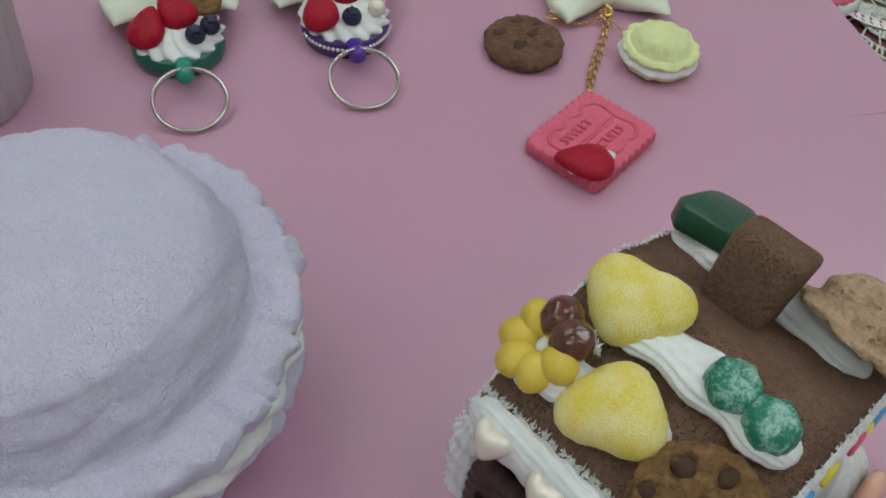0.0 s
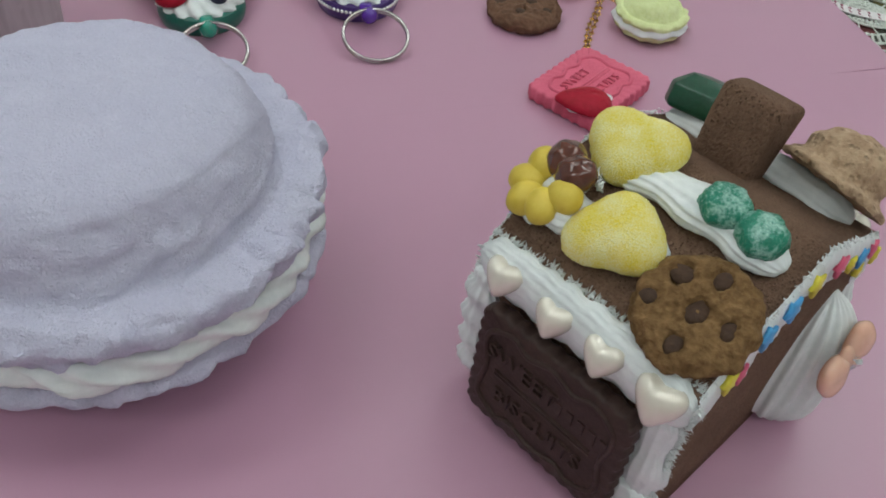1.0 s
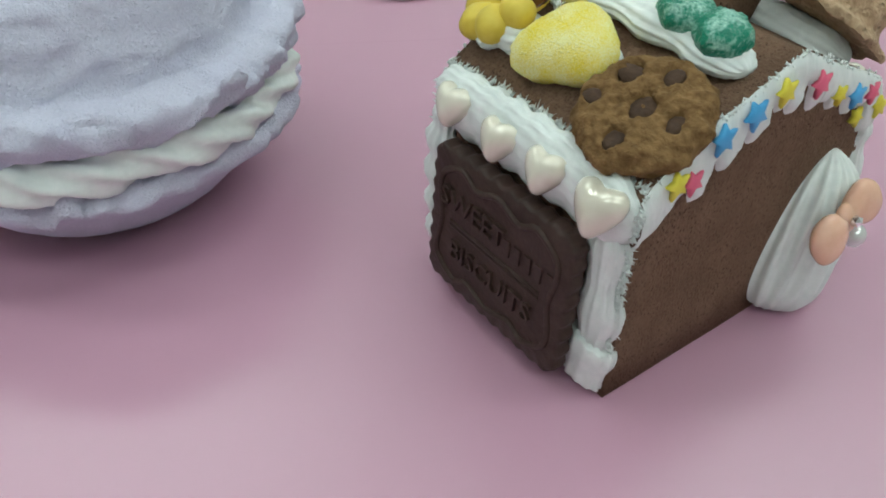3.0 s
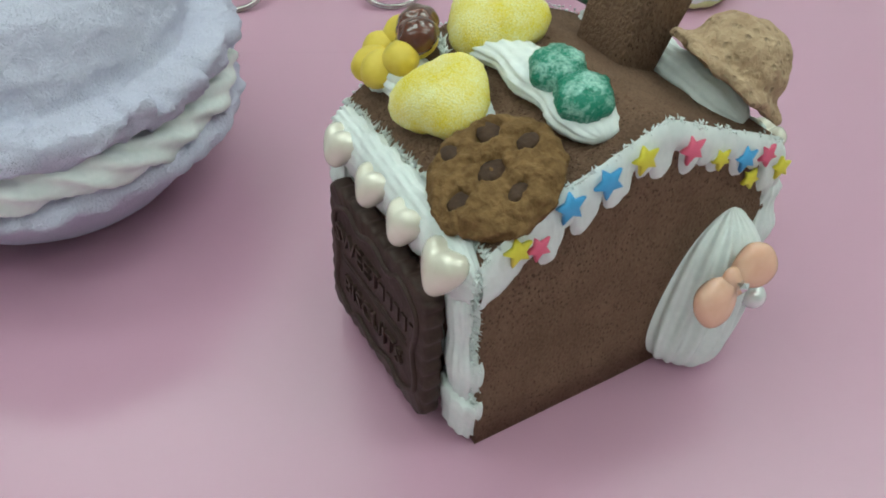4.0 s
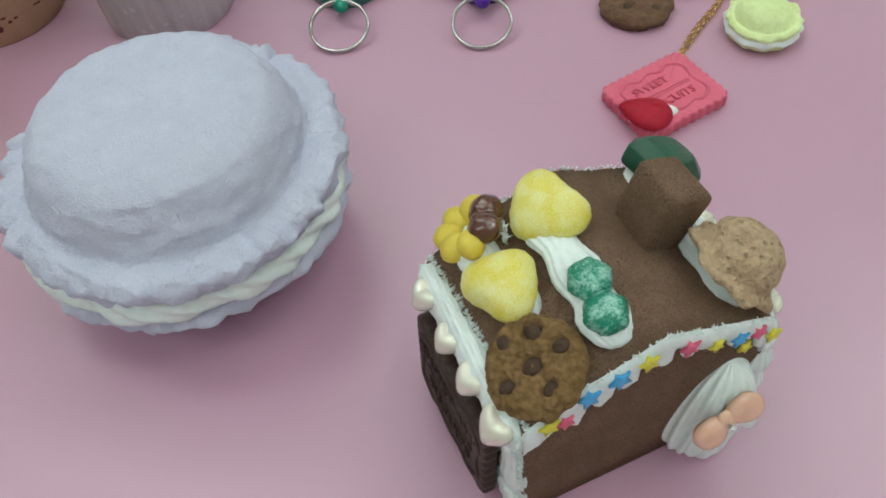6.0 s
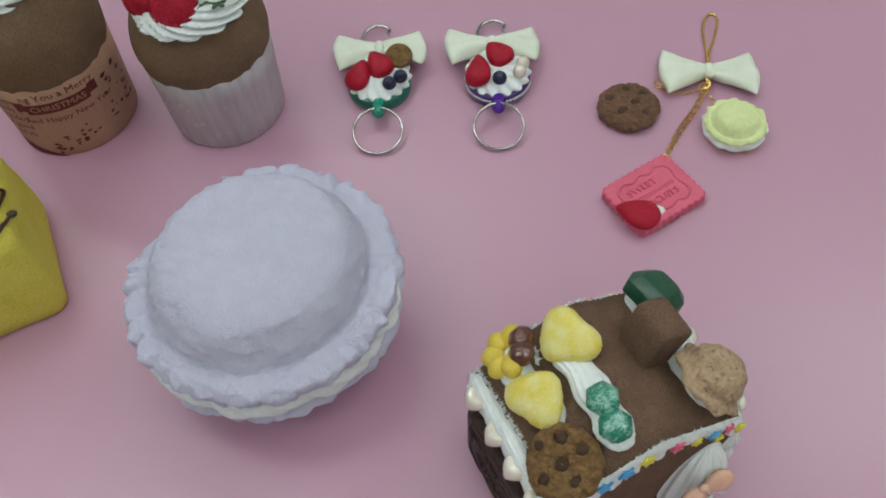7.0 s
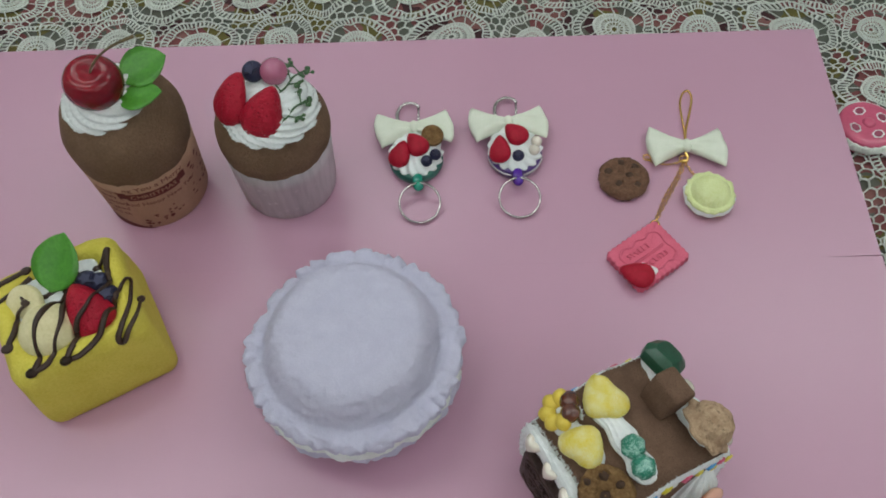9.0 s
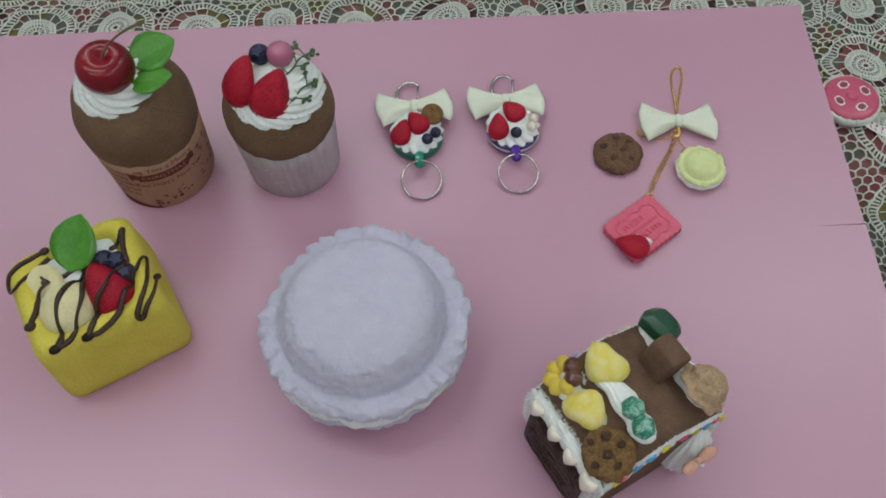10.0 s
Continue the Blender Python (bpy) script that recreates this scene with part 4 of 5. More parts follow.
def bend_on(bm, r, angle, z, taper=0.0):
    """Wraps flat lettering (x along, y up, z out) round an upright cup."""
    for v in bm.verts:
        q = r + taper * (z + v.co.y) + v.co.z
        a = angle + v.co.x / r
        v.co = Vector((q * math.cos(a), q * math.sin(a), z + v.co.y))
    return bm


def cup(x, y, r0, r1, paper_h, dome, wide, name, label, paper):
    c = thing(name, label, "cup cake", x, y, group="cup cakes")
    k = (r1 - r0) / paper_h

    def edge(a, r, z, i):
        return r, z + (2.6 * abs(math.sin(9 * a)) if z > paper_h - 1 else 0)

    part("paper_cup", revolve(bmesh.new(), [(r1 - 3, paper_h - 6), (r1 - 0.7, paper_h + 0.5), (r1 + 0.1, paper_h + 0.5)] + [(r0 + k * z, z) for z in (paper_h * 0.75, paper_h * 0.5, paper_h * 0.25, 1.2)] + [(r0 - 0.8, 0), (0, 0)], 72, edge), paper, c, "paper baking cup")
    prof = smooth_profile([(0, dome), (wide * 0.3, dome - 0.6), (wide * 0.6, dome - 4.5), (wide * 0.84, dome - 14), (wide * 0.97, dome - 27), (wide, dome - 36), (max(r1 + 0.6, wide - 0.8), paper_h + 8), (r1 - 0.2, paper_h + 2.0), (r1 - 1.8, paper_h - 1), (r1 - 4, paper_h - 3), (0, paper_h - 3)], 4)
    part("cake", rough(revolve(bmesh.new(), prof, 72), 0.9, 0.05, x), CRUST, c, "smooth cocoa-brown domed cake")
    return c, k


def cherry_cup(x, y):
    c, k = cup(x, y, 38.8, 41.9, 59, 117, 43.0, "cherry_cup_cake", "cocoa cup cake with cream and cherry in kraft paper", KRAFT)
    part("cream_swirl", swirl(bmesh.new(), 26.5, 23, 11, 1.4), CREAM, c, "piped white cream swirl", pose(-1, -5, 109.5, 4, -2))

    def dimple(a, r, z, i):
        return r * (1 + 0.02 * math.cos(2 * a)), z

    prof = smooth_profile([(0, 11.2), (3, 12), (9, 13.8), (15.4, 12.3), (19.4, 6.6), (20.5, 0), (18.9, -7), (13.8, -13), (6.6, -16.4), (0, -17)], 4)
    m = axes((CHERRY_AT[0], CHERRY_AT[1], CHERRY_AT[2]), (0.12, -0.05, 1), (0, 1, 0)) @ Matrix.Scale(0.94, 4)
    ch = part("cherry", revolve(bmesh.new(), prof, 48, dimple), CHERRY, c, "glossy dark red cherry", m)
    st = curve([(0, 0, 9), (2, 3, 16), (7, 9, 23), (15, 17, 28), (26, 26, 31)], 8)
    part("stem", tube(bmesh.new(), st, lambda s: 0.8 + 0.6 * s ** 4, 8), STEM, ch, "brown cherry stem", m)
    for at, l, w, spin, tilt in (((10, 6, 122), 34, 18, -44, 2), ((17, -11, 121), 30, 11.5, -66, 4)):
        part("leaf", leaf(bmesh.new(), l, w, 0.1), LEAF, c, "bright green artificial leaf", pose(*at, tilt, 0, spin))
    r = 39.1
    base = radians(PRINT_AT)
    for text, size, off, z in (("ng You a Merry", 7.0, 3, 55.0), ("And Happy New Year", 6.2, 5, 35.5)):
        part("print", bend_on(letters(text, size, 0.02), r, base + off / r, z, k), INK, c, "dark red printed words", smooth=False)
    bm = bmesh.new()
    n = 16
    for i in range(n):
        x0, x1 = -19 + 38 * i / n, -19 + 38 * (i + 1) / n
        bar(bm, x0, -4.2, x1, 4.2, -0.05, 0.0)
    for sgn in (-1, 1):
        bar(bm, sgn * 19, -1.5, sgn * 25, 6.0, -0.05, 0.0)
    part("print", bend_on(bm, r, base + 0.02, 45.5, k), INK, c, "dark red printed ribbon", smooth=False)
    part("print", bend_on(letters("CHRISTMAS", 6.4, 0.02), r + 0.15, base + 0.02, 45.5, k), KRAFT, c, smooth=False)
    rnd = random.Random(9)
    for line, text in enumerate(("I hope", "family a", "wonderf", "of good", "and ch")):
        part("print", bend_on(letters(text, 6.4, 0.02), r, base - 0.80, 52 - line * 7.6, k), INK, c, "dark red printed words", smooth=False)
    bm = bmesh.new()
    for i in range(26):
        a, q = rnd.uniform(-16, 18), rnd.uniform(-7, 5)
        slab_at = [(a + px, q + 0.4 * a + py) for px, py in circle(rnd.uniform(0.8, 2.0), 8, 0, 0, 1.0, rnd.uniform(0.4, 0.9))]
        bm.faces.new([bm.verts.new((px, py, 0)) for px, py in slab_at])
    part("print", bend_on(bm, r, base + 0.02, 16, k), INK, c, "dark red printed sprigs", smooth=False)
    bm = bmesh.new()
    for i in range(30):
        a, q = rnd.uniform(-12, 14), rnd.uniform(-20, 16)
        bm.faces.new([bm.verts.new((a + px, q + py, 0)) for px, py in circle(rnd.uniform(0.8, 2.2), 7, 0, 0, 1.0, rnd.uniform(0.4, 0.9))])
    part("print", bend_on(bm, r, base + 1.0, 34, k), INK, c, smooth=False)
    bm = bmesh.new()
    grid = []
    for i in range(13):
        t = i / 12
        lo, hi = 0.5, 12 * (1 - t) + 0.6
        grid.append((bm.verts.new((-18 + 36 * t, lo, 0)), bm.verts.new((-18 + 36 * t, hi, 0))))
    for (a, b), (d, e) in zip(grid, grid[1:]):
        bm.faces.new((a, d, e, b))
    part("print", bend_on(bm, r, base - 0.72, 0, k), INK, c, "brown folded corner of the paper", smooth=False)


def sprig(parent, at, spin, tilt):
    m = pose(*at, tilt, 0, spin)
    bm = bmesh.new()
    stem = curve([(0, 0, 0), (1, 6, 1), (0, 13, 1), (2, 21, 0)], 6)
    tube(bm, stem, 0.55, 6)
    rnd = random.Random(int(at[1] * 10) + 77)
    for y, s in ((3, -1), (7, 1), (10, -1), (14, 1), (17, -1)):
        y += rnd.uniform(-1.2, 1.2)
        tip = Vector((s * rnd.uniform(4.0, 7.5), y + rnd.uniform(2.0, 6.0), rnd.uniform(0.5, 2.5)))
        tube(bm, [Vector((0.5, y, 0.8)), tip], 0.4, 5)
        ball(bm, rnd.uniform(0.9, 1.4), tip, 1, (1, 1.2, 0.8))
        for _ in range(4):
            q = tip + Vector((s * rnd.uniform(-1.5, 2.5), rnd.uniform(-4, 2.5), rnd.uniform(-0.5, 0.8)))
            tube(bm, [tip * 0.6 + Vector((0.2, y * 0.4, 0.3)), q], 0.3, 4)
            ball(bm, rnd.uniform(0.8, 1.2), q, 1, (1, 1.2, 0.8))
    ball(bm, 1.6, (2, 21.5, 0.4), 1)
    bmesh.ops.scale(bm, vec=(1.45, 1.3, 1.1), verts=bm.verts)
    part("sprig", bm, TWIG, parent, "dark green berry sprig", m)


def berry_cup(x, y):
    c, k = cup(x, y, 36.7, 39.8, 55, 104, 41.2, "strawberry_cup_cake", "cocoa cup cake with strawberries in silver-grey paper", SILVER_PAPER)
    part("cream_swirl", swirl(bmesh.new(), 31, 20, 13, 1.4), CREAM, c, "piped white cream swirl", pose(6, -5, 93, 0, 0))
    for at, nrm, spin in (((-15, -12, 105.5), (-0.55, -0.6, 0.7), 26), ((7.5, -17, 105), (0.1, -0.75, 0.75), -12)):
        part("strawberry", strawberry(bmesh.new(), 14, 20.5, 13), SEEDY, c, "half red strawberry", axes(at, nrm, (0.1, 0, 1), spin))
    blueberry(c, (-10, 11, 112), 7.6, (0.1, -0.5, 1), "dark blueberry")
    part("pink_ball", ball(bmesh.new(), 9.6, (5.5, 12, 115), 4), PINK_BALL, c, "clear pink ball")
    sprig(c, (13, -2, 110), -20, 2)
    sprig(c, (20, -22, 104), -22, 2)
    rnd = random.Random(5)
    bm = bmesh.new()
    for i in range(40):
        a, q = rnd.uniform(-60, 60), rnd.uniform(4, 44)
        bm.faces.new([bm.verts.new((a + px, q + py, 0)) for px, py in star(rnd.uniform(1.2, 2.6), 0.45)])
    part("print", bend_on(bm, 36.95, -0.9, 0, k), SILVER_MARK, c, "faint silver printed flakes", smooth=False)


CHERRY_AT = (0.6, -7.4, 131)
PRINT_AT = -51
cherry_cup(-247, 322.5)
berry_cup(-148.2, 353.9)


# ---- yellow fruit box cake ----
def fruit_box(x, y, turn):
    c = thing("fruit_box_cake", "yellow square cake filled with ice cream, strawberry and berries", "cake", x, y, 0, turn)
    S, Hh = BOX_SIZE
    n, bm, rows = 16, bmesh.new(), []

    def square(half, corner, z):
        pts = []
        for q in range(4):
            cx, cy = ((1, 1), (-1, 1), (-1, -1), (1, -1))[q]
            for i in range(n):
                a = math.pi / 2 * (q + i / (n - 1))
                x = cx * (half - corner) + corner * math.cos(a)
                pts.append((x if x > 0 else 1.1 * x, cy * (half - corner) + corner * math.sin(a), z))
        return pts

    h = S / 2
    for half, corner, z in ((h - 5, 8, 0), (h - 1, 9, 3), (h, 10, 10), (h - 1, 11, Hh * 0.5), (h - 2.5, 12, Hh - 9), (h - 6, 13, Hh - 2.5), (h - 11, 13, Hh), (h - 15, 12, Hh - 2), (h - 17.5, 11, Hh - 7), (h - 18, 11, Hh - 16)):
        rows.append([bm.verts.new(p) for p in square(half, corner, z)])
    k = len(rows[0])
    for A, B in zip(rows, rows[1:]):
        for i in range(k):
            bm.faces.new((A[i], A[(i + 1) % k], B[(i + 1) % k], B[i]))
    bm.faces.new(rows[0][::-1])
    bm.faces.new(rows[-1])
    bmesh.ops.subdivide_edges(bm, edges=[e for e in bm.edges if e.calc_length() > 12], cuts=3, use_grid_fill=True)
    part("cake_shell", rough(bm, 0.7, 0.07, 1), YELLOW, c, "yellow foam clay box with rounded edges")
    bm = slab(bmesh.new(), [(p[0], p[1]) for p in square(h - 17, 10, 0)], 12, 2)
    part("cream", rough(bm, 1.6, 0.15), CREAM, c, "white cream filling", pose(0, 0, Hh - 15))
    part("ice_cream_ball", rough(ball(bmesh.new(), 19.0, (-15, -14, Hh - 6), 4), 0.7, 0.2), VANILLA, c, "pale vanilla ice-cream ball")
    part("banana_slice", slab(bmesh.new(), circle(13.5, 32), 6, 1.4), VANILLA, c, "pale banana slice", axes((-22, 11, Hh - 4), (-0.45, -0.3, 0.8), (0, 1, 0)))
    part("strawberry", strawberry(bmesh.new(), 14.5, 21.5, 14), SEEDY, c, "half red strawberry", axes((11.5, -14, Hh - 4), (0.05, -0.35, 0.9), (0.0, 1, 0), STRAW_SPIN))
    for at in ((17, 7, Hh - 1), (26, -9, Hh - 2), (24, 3, Hh - 3)):
        blueberry(c, at, 7.6, (0.1, -0.3, 1), "dark blueberry")
    part("leaf", leaf(bmesh.new(), 40, 17, 0.05), LEAF, c, "bright green artificial leaf", pose(-6, 11, Hh - 1, 30, 0, LEAF_SPIN))

    rim = ((0, Hh - 4), (27, Hh - 4), (31, Hh - 1.5), (35, Hh), (40, Hh - 2.5), (43.5, Hh - 9), (45, Hh - 20), (60, Hh - 24))

    def over(x, y):
        """The height of whatever lies on top at a place of the cake."""
        q = (abs(x if x > 0 else x / 1.1) ** 6 + abs(y) ** 6) ** (1 / 6)
        z = next(za + (zb - za) * (q - a) / (b - a) for (a, za), (b, zb) in zip(rim, rim[1:]) if a <= q <= b)
        for cx, cy, cz, rx, ry, rz in ((-15, -14, Hh - 6, 19, 19, 19), (11.5, -14, Hh - 4, 14.5, 21, 15.2), (17, 7, Hh - 1, 7.6, 7.6, 8.5), (26, -9, Hh - 2, 7.6, 7.6, 8.5), (24, 3, Hh - 3, 7.6, 7.6, 8.5), (-22, 11, Hh - 4, 11, 11, 7)):
            e = ((x - cx) / rx) ** 2 + ((y - cy) / ry) ** 2
            if e < 1:
                z = max(z, cz + rz * math.sqrt(1 - e))
        return z

    def sauce(pts, r=1.7):
        line = [Vector((p.x, p.y, over(p.x, p.y) + 0.5)) for p in curve([(x, y, 0) for x, y in pts], 14)]
        for _ in range(3):
            line = [line[0]] + [(a + 2 * b + d) / 4 for a, b, d in zip(line, line[1:], line[2:])] + [line[-1]]
        for p in line:
            p.z = max(p.z, over(p.x, p.y) + 0.3)
        bm = tube(bmesh.new(), line, lambda s: r * (1 + 0.3 * math.sin(11 * s)), 8, flat=0.75)
        ball(bm, r * 2.0, line[0], 2, (1.25, 1, 0.7))
        ball(bm, r * 1.5, line[-1], 2, (1.2, 1, 0.7))
        part("sauce_line", bm, SAUCE, c, "dark chocolate sauce")

    sauce(((-16, 34), (-26, 33), (-38, 31), (-46, 27), (-47, 20), (-42, 17), (-29, 24), (-15, 29), (-21, 26), (-23, 18), (-22, 9)), 1.5)
    sauce(((-41, -15), (-35, -7), (-30, 4), (-19, 8), (-6, 12), (5, 14), (11, 18)))
    sauce(((-32, -38), (-21, -37), (-12, -29), (-3, -17), (1, 2), (8, 10)))
    sauce(((-32, -38), (-26, -34), (-23, -26), (-17, -15), (-8, -5), (3, 9)))
    sauce(((-11, -40), (-4, -33), (4, -24), (13, -18), (21, -9), (29, -6), (32, 13), (36, 24), (31, 18), (25, 15)))
    sauce(((-11, -40), (0, -40), (14, -34), (25, -20), (33, -11), (39, -3), (42, -3), (37, -21), (27, -35), (22, -41), (25, -42), (33, -36), (39, -29), (43, -18)))


BOX_SIZE = (89, 71)
STRAW_SPIN, LEAF_SPIN = 8, -46
fruit_box(-226.9, 186.3, 43.9)


# ---- fabric bows, key reels ----
def fabric_bow(bm, w, h, t):
    """A folded satin bow: two fanned wings with soft pleats and a knot."""
    for sgn in (-1, 1):
        rows = []
        for layer in (1, -1):
            grid = []
            for i in range(11):
                s = i / 10
                half = h * (0.24 + 0.80 * s ** 1.1)
                row = []
                for k in range(11):
                    q = k / 10 * 2 - 1
                    z = layer * t * (0.35 + 0.65 * math.sin(math.pi * min(1, 0.15 + s * 0.8))) * (1 - 0.75 * q ** 4) + 1.1 * math.cos(8 * q + sgn) * (1 - s * 0.45) + 0.6 * math.sin(5 * s + 3 * q)
                    row.append(bm.verts.new((sgn * (2 + (w - 2) * s + 0.09 * w * (math.cos(2.2 * q + 0.5 * sgn) - 0.6) * s), half * q + (0.10 if q > 0 else -0.12) * h * s * abs(q) * (1 - abs(q)) - 0.12 * h * s * (q < 0) * abs(q), z)))
                grid.append(row)
            for A, B in zip(grid, grid[1:]):
                for k in range(10):
                    bm.faces.new((A[k], A[k + 1], B[k + 1], B[k]))
            rows.append(grid)
        for side in ([r[0] for r in rows[0]], [r[0] for r in rows[1]]), ([r[-1] for r in rows[0]], [r[-1] for r in rows[1]]), (rows[0][-1], rows[1][-1]):
            for i in range(len(side[0]) - 1):
                bm.faces.new((side[0][i], side[0][i + 1], side[1][i + 1], side[1][i]))
    return bm


def ring(bm, r, wire, at=(0, 0, 0), n=56, sx=1.0):
    pts = [Vector((at[0] + sx * r * math.cos(2 * math.pi * i / n), at[1] + r * math.sin(2 * math.pi * i / n), at[2])) for i in range(n)]
    return tube(bm, pts, wire, 8, closed=True)


def key_reel(x, y, turn, disc, clear, label, toppings, bow_x=0.0):
    c = thing("key_reel", label, "key reel", x, y, 0, turn, "key reels")
    part("case", revolve(bmesh.new(), smooth_profile([(0, 9), (18, 9), (20.5, 7.5), (21.3, 5), (20.5, 1.5), (18, 0), (0, 0)], 3), 56), disc, c, "round plastic reel case")
    part("cream_swirl", swirl(bmesh.new(), 20.5, 9.0, 15, 0.25, 120, 0.05), CREAM, c, "piped white cream", pose(0, 2.5, 8.4))
    part("tab", box(7.5, 12, 4.5, 1.4), clear, c, "clear plastic tab", pose(0, -22, 5.5))
    part("bead", ball(bmesh.new(), 4.2, (0, -27.6, 8.5), 3), clear, c, "clear plastic bead")
    part("split_ring", ring(ring(bmesh.new(), 15.6, 0.85, (0, 0, -0.7)), 15.6, 0.85, (0, 0, 0.7)), METAL, c, "shiny steel split ring", pose(0, -42.0, 6.2, 18, 0, 0))
    bow = part("bow", fabric_bow(bmesh.new(), 30.5, 16.5, 5.2), FABRIC, c, "ivory fabric bow", pose(bow_x, 27, 10.5, -6, 0, 0))
    part("bow_knot", ball(bmesh.new(), 4.2, (0, 0, 0), 3, (0.9, 1.3, 0.9)), FABRIC, bow, m=pose(bow_x, 27, 12.5))
    clasp = [(-11, 36, 4), (-13, 45, 4), (-10, 54, 4), (-3.5, 58, 4), (3, 56, 4), (5.4, 52.5, 4)]
    part("clasp", tube(bmesh.new(), curve(clasp, 8), 1.5, 8, flat=0.8), METAL, c, "steel spring clasp")
    part("clasp_gate", tube(bmesh.new(), [Vector((5.2, 54, 4)), Vector((3.8, 36, 4))], 1.0, 8), METAL, c)
    toppings(c)


def toppings_green(c):
    part("strawberry", strawberry(bmesh.new(), 8.4, 12, 7), STRAW, c, "half red strawberry", axes((-12, -2, 14.5), (-0.3, -0.25, 1), (0, 1, 0), -28))
    part("strawberry", strawberry(bmesh.new(), 8.4, 11.5, 7), STRAW, c, "half red strawberry", axes((1.5, 4.5, 17), (0.0, -0.2, 1), (0, 1, 0), 30))
    m = axes((13.8, 13.5, 15), (0.1, -0.25, 1), (0, 1, 0))
    part("mini_cookie", slab(bmesh.new(), circle(8.8, 40), 4, 1.0), COOKIE, c, "small brown cookie", m)
    part("cookie_relief", ring(ring(bmesh.new(), 5.6, 0.4, (0, 0, 4)), 2.4, 0.4, (0, 0, 4), 20), COOKIE, c, m=m)
    blueberry(c, (7.8, -9.8, 15.5), 4.6, (0, -0.4, 1), "dark blueberry")
    blueberry(c, (15, -4.4, 15.5), 4.6, (0.2, -0.3, 1), "dark blueberry")


def toppings_purple(c):
    part("strawberry", strawberry(bmesh.new(), 8.4, 12.5, 7), STRAW, c, "half red strawberry", axes((-12, -3, 14.5), (-0.3, -0.25, 1), (0, 1, 0), -8))
    part("strawberry", strawberry(bmesh.new(), 8.6, 11.5, 7), STRAW, c, "half red strawberry", axes((1.2, 9.5, 17), (0.0, -0.1, 1), (0, 1, 0), 40))
    blueberry(c, (1.2, -9.8, 16.5), 4.6, (0, -0.4, 1), "dark blueberry")
    part("pearl", ball(bmesh.new(), 4.3, (14.0, -5, 16.5), 3), PEARL, c, "ivory pearl bead")
    part("pearl", ball(bmesh.new(), 4.3, (16.5, 2.8, 16.5), 3), PEARL, c, "ivory pearl bead")
    for k in range(26):
        a = math.pi * (1.08 + 0.84 * k / 25)
        if abs(a - 1.5 * math.pi) > 0.2:
            part("seed_pearl", ball(bmesh.new(), 1.1, (21.2 * math.cos(a), 21.2 * math.sin(a), 6.0), 1), WHITE_PEARL, c)


key_reel(-55.8, 394.4, 20.0, GREEN_DISC, GREEN_CLEAR, "green key reel with strawberries, cookie and ivory bow", toppings_green)
key_reel(18.3, 418.7, 18.0, PURPLE_DISC, PURPLE_CLEAR, "purple key reel with strawberries, pearls and ivory bow", toppings_purple, -3.5)


# ---- bag charm ----
def chain(bm, pts, size=1.5, wire=0.36):
    line = curve(pts, 40)
    step, last, flip = size * 1.5, None, 0
    for i, p in enumerate(line):
        if last is not None and (p - last).length < step:
            continue
        last = p
        d = (line[min(i + 1, len(line) - 1)] - line[max(i - 1, 0)]).normalized()
        m = axes(p, (0, 0.3, 1) if flip else (d.cross(Vector((0, 0, 1)))), d)
        flip = 1 - flip
        link = [m @ Vector((0.62 * size * math.cos(2 * math.pi * k / 8), size * math.sin(2 * math.pi * k / 8), 0)) for k in range(8)]
        tube(bm, link, wire, 5, closed=True)
    return bm


CHARM_HOLES = ((-9, 9, 1.5), (4, 12, 1.35), (12, 4, 1.35), (4, -1, 1.3), (-7, -4, 1.4), (5, -11, 1.35))


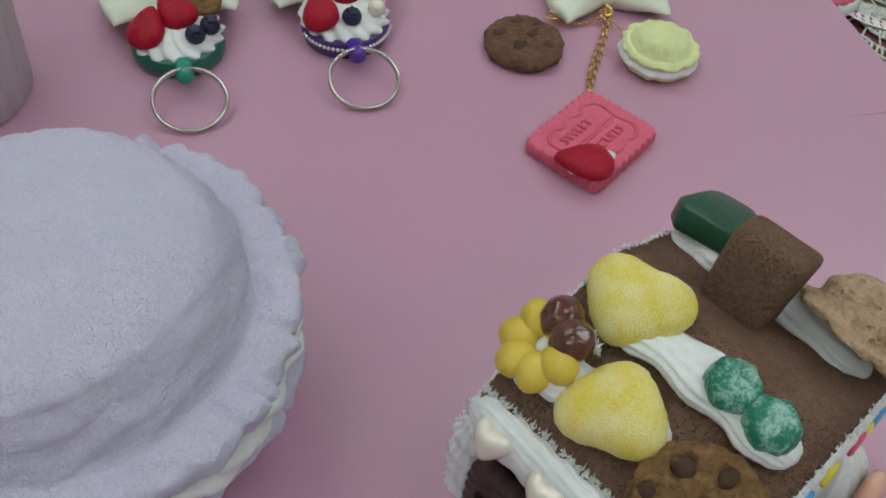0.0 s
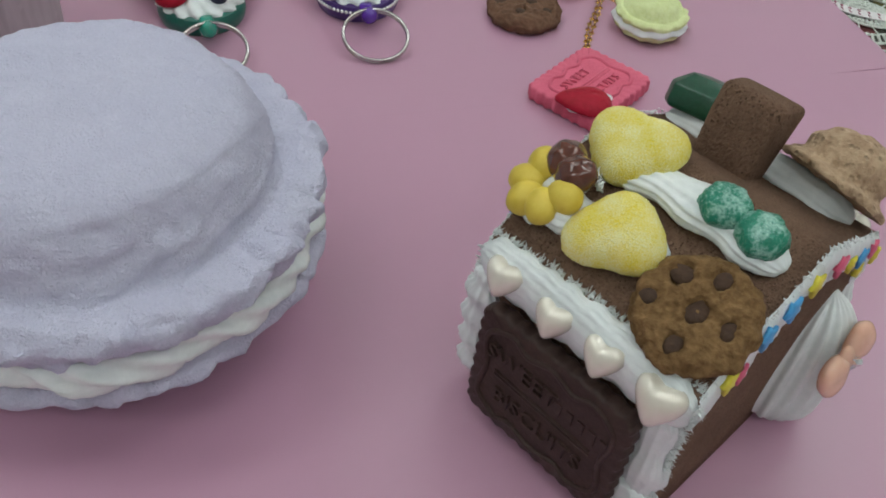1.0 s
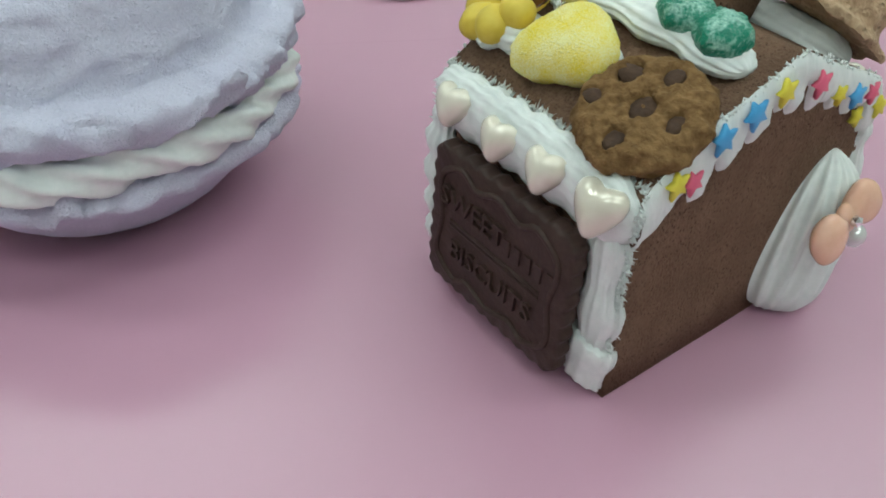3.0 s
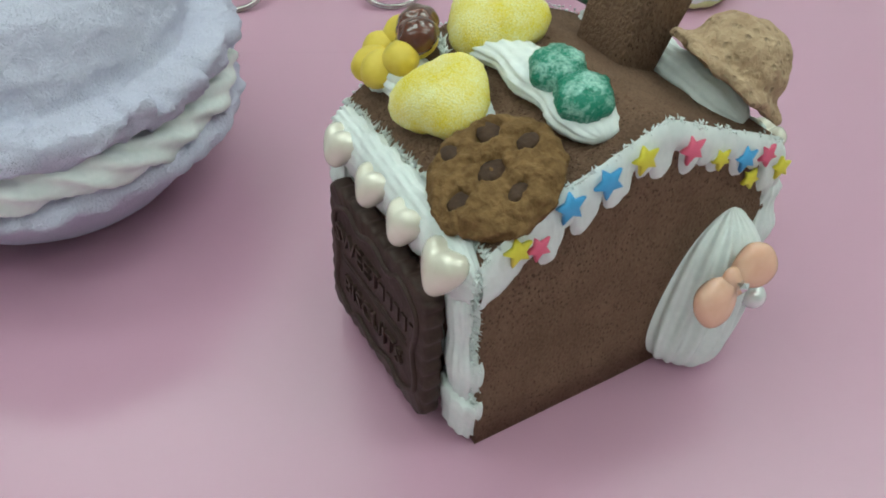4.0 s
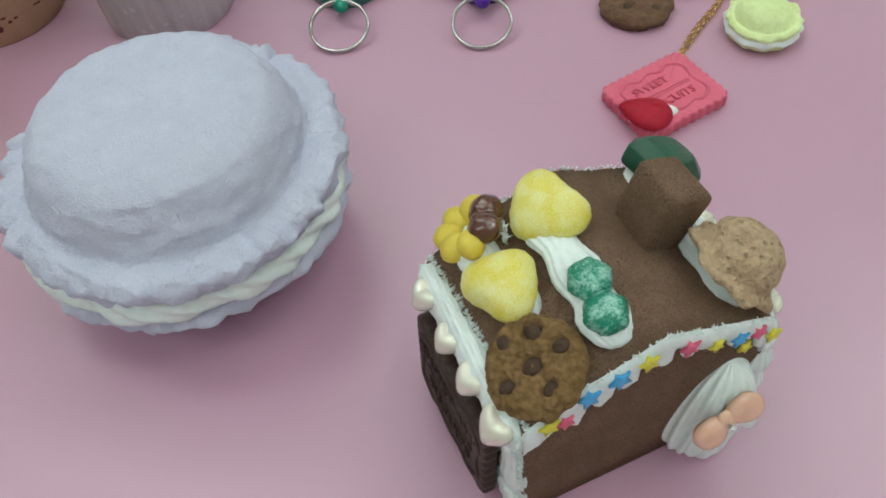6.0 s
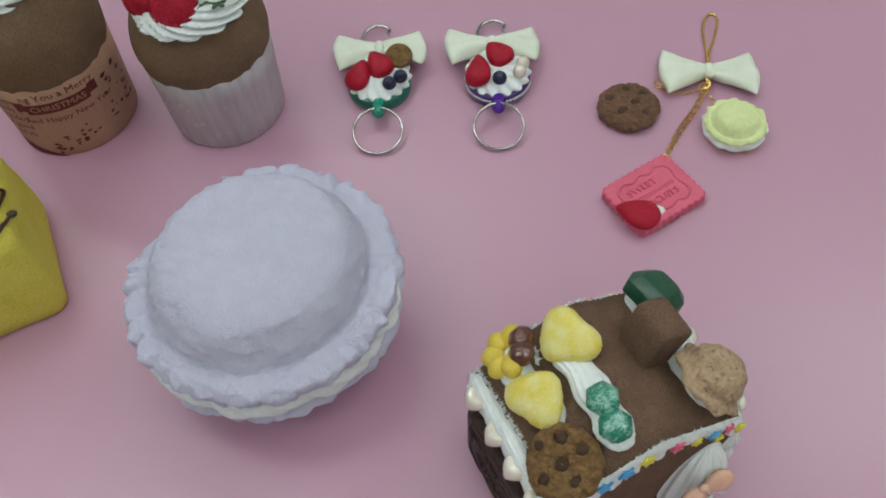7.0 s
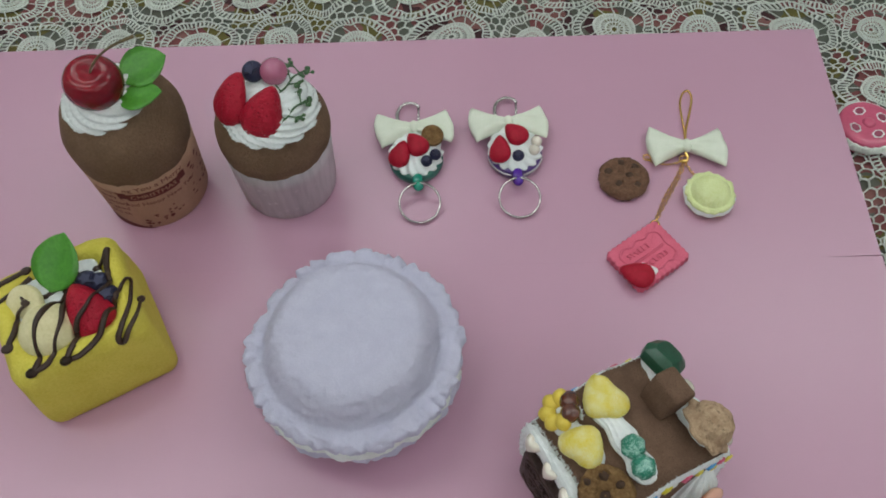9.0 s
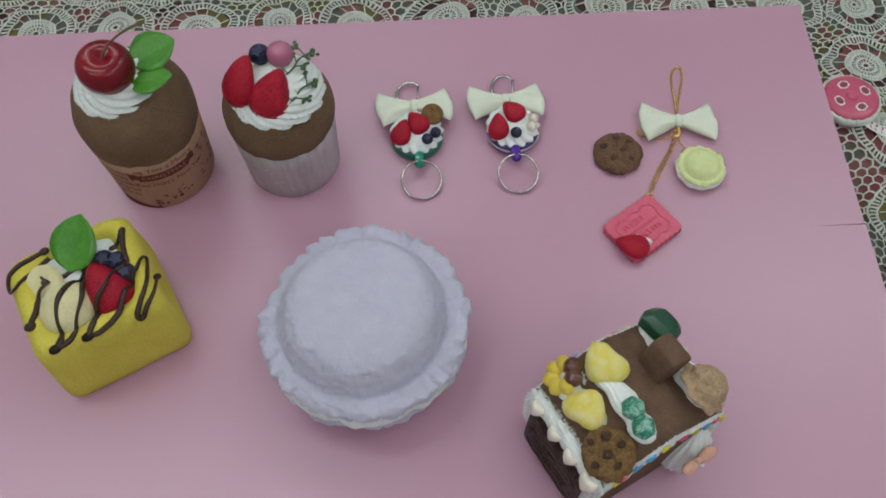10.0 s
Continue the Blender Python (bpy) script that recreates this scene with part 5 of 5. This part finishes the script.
def bag_charm():
    c = thing("bag_charm", "gold-chain bag charm with bow, cookie, lemon tart and pink biscuit", "bag charm", 147, 458.5)
    T = 13.5
    bow = part("bow", fabric_bow(bmesh.new(), 30, 17.0, 5.2), FABRIC, c, "ivory fabric bow", pose(0, 0, 6.5, 0, 0, T))
    part("bow_knot", ball(bmesh.new(), 4.6, (0, 0, 0), 3, (0.9, 1.3, 0.9)), FABRIC, bow, m=pose(0, 0, 7.5, 0, 0, T))
    loop = [(-1, 8, 2), (-4, 22, 1.2), (-10, 44, 1.0), (-10, 56, 1.0), (-6.5, 61, 1.0), (-2.5, 56, 1.0), (-1.5, 44, 1.0), (-2, 22, 1.2), (-1, 8, 2)]
    part("cord_loop", tube(bmesh.new(), curve(loop, 8), 0.9, 6), GOLD, c, "thin gold cord loop")
    bm = chain(bmesh.new(), [(0, -10, 4), (-3, -28, 2), (-9, -48, 1.5), (-12, -66, 1.5), (-12.5, -76, 3)], 1.7)
    chain(bm, [(2, -12, 4), (-2, -32, 2), (-7.5, -52, 1.5), (-11.5, -70, 1.5)], 2.0)
    chain(bm, [(0, -12, 4), (-10, -17, 1.5), (-22, -18, 1.5), (-29, -17, 4)], 1.3, 0.3)
    chain(bm, [(0, -12, 4), (8, -20, 1.5), (13, -26, 3)], 1.3, 0.3)
    part("chain", bm, GOLD, c, "fine gold chain")
    for r, wire, at in ((3.4, 0.6, (0, -11, 4)), (3.2, 0.55, (-12.6, -75.5, 3)), (2.8, 0.5, (-28, -17, 4.5))):
        part("jump_ring", ring(bmesh.new(), r, wire, at, 20), GOLD, c)
    part("lobster_hook", tube(bmesh.new(), curve([(0, -6, 6), (2.5, -9, 5.5), (2, -13, 5), (-1, -14, 5)], 5), 1.3, 8), GOLD, c)
    # cookie
    m = pose(-42.3, -41, 0.2, 0, 0, 40)
    ck = part("cookie", cookie(bmesh.new(), 19.4, 9, 6.0, CHARM_HOLES), COOKIE_DARK, c, "round dark brown chip cookie", m)
    for a, b, k in CHARM_HOLES:
        part("hollow_shade", rough(ball(bmesh.new(), 2.7 * k, (0, 0, 0), 2, (1.0, 0.8, 0.3)), 0.3, 0.6, a), HOLLOW_SHADE, ck, m=m @ pose(a, b, 7.5 - 0.002 * (a * a + b * b), 0, 0, 25 * b))
    # lemon tart

    def frill(a, r, z, i):
        k = max(0.0, (r - 13.5) / 5)
        n = noise.noise(Vector((math.cos(a) * 4, math.sin(a) * 4, z * 0.3)))
        return r + k * (0.25 * math.sin(19 * a) + 1.3 * n), z + k * (0.4 * math.sin(11 * a + 1) + 0.9 * n)

    m = pose(22.8, -42, 0.2)
    part("tart_top", rough(revolve(bmesh.new(), smooth_profile([(0, 19.5), (6, 19), (11, 16.8), (14, 13.2), (15.2, 11.8), (16.6, 11.9), (18.6, 10.6), (18.2, 8.6), (15, 8.0), (0, 8.0)], 4), 80, frill), 0.4, 0.3), LEMON, c, "pale lemon-yellow frilled top", m)
    part("tart_cream", rough(revolve(bmesh.new(), smooth_profile([(0, 9.4), (15.5, 9.4), (18.4, 7.6), (18, 5), (0, 5)], 4), 60, frill), 0.6, 0.3), CREAM, c, "white cream filling", m)
    part("tart_base", rough(revolve(bmesh.new(), smooth_profile([(0, 6), (16, 6), (18.4, 4.5), (16.4, 1.5), (12, 0), (0, 0)], 4), 80, frill), 0.4, 0.3, 3), LEMON, c, m=m)
    # pink biscuit
    m = pose(-13.6, -105, 0.2, 0, 0, 51.5)
    pb = part("pink_biscuit", biscuit(bmesh.new(), 24.4, 19.4, 7.0), PINK_BISCUIT, c, "pink moulded biscuit", m)
    biscuit_relief(pb, PINK_BISCUIT, m, 18.5, 14, 7.0, (("SWEET", 6.6, -4, 6.0), ("BISCUITS", 6.4, 0, -6.5)))
    part("cream_dab", rough(puff(bmesh.new(), circle(9.5, 24, 0.8, 5, 1.3, 0.8), 3, 4), 0.5, 0.4), CREAM, pb, "dab of white cream", pose(-16.5, -121.5, 6.6, 0, 0, 25))
    part("strawberry", strawberry(bmesh.new(), 9.8, 14, 6), STRAW, pb, "half red strawberry", pose(-18, -124.5, 8.0, 0, 0, 84))


bag_charm()


# ---- tape measure ----
def tape_measure(x, y):
    c = thing("tape_measure", "round pink tape measure with cake motifs and lace trim", "tape measure", x, y, TABLE_TOP + 0.9, 15)
    part("case", revolve(bmesh.new(), smooth_profile([(0, 17), (22, 16.6), (27, 15.6), (29, 13.5), (29.5, 8), (29, 2), (27, 0), (0, 0)], 3), 56), TAPE_PINK, c, "shiny pink case")
    trim = [Vector((29.6 * math.cos(a), 29.6 * math.sin(a), 8 + 0.6 * math.sin(20 * a))) for a in [2 * math.pi * i / 120 for i in range(120)]]
    part("lace_trim", tube(bmesh.new(), trim, 3.4, 8, closed=True, flat=1.5, lump=0.12, lumps=40), LACE, c, "pale lace trim")
    part("button", revolve(bmesh.new(), smooth_profile([(0, 19), (4, 18.8), (6, 17.8), (6.4, 16), (0, 16)], 3), 24), TAPE_PINK, c, "pink push button")
    for k in range(4):
        a = math.pi / 2 * k + 0.4
        m = pose(16 * math.cos(a), 16 * math.sin(a), 16.4, 0, 0, math.degrees(a))
        part("motif", slab(bmesh.new(), circle(6.2, 24, 0.5, 6, 0.8, 1.05), 0.9, 0.2), TAPE_WHITE, c, "pale cake-shaped motif", m)
        part("motif_centre", slab(bmesh.new(), circle(4.6, 20, 0, 0, 0.8, 1.0), 0.6, 0.1), MAROON, c, m=m @ pose(0, 0, 0.6))
    pts = curve([(10, -27, 8), (24, -34, 3), (44, -44, 1.2), (66, -52, 0.8)], 6)
    bm = bmesh.new()
    rows = []
    for p in pts:
        rows.append([bm.verts.new(p + Vector((o[0] * 0.45, o[0] * 0.9, o[1]))) for o in ((-5.5, 0), (5.5, 0), (5.5, 0.5), (-5.5, 0.5))])
    for A, B in zip(rows, rows[1:]):
        for k in range(4):
            bm.faces.new((A[k], A[(k + 1) % 4], B[(k + 1) % 4], B[k]))
    part("tape", bm, TAPE_WHITE, c, "white measuring tape", smooth=False)
    bm = bmesh.new()
    for i in range(3, len(pts) - 1, 2):
        p = pts[i]
        bar(bm, p.x - 0.4, p.y - 4.5, p.x + 0.4, p.y - 0.5, p.z + 0.5, p.z + 0.8)
        bar(bm, p.x + 1.5, p.y + 0.5, p.x + 3.2, p.y + 3.5, p.z + 0.3, p.z + 0.7)
    part("tape_mark", bm, MAROON, c, smooth=False)
    c.scale = (0.82, 0.82, 0.82)


tape_measure(294, 546)
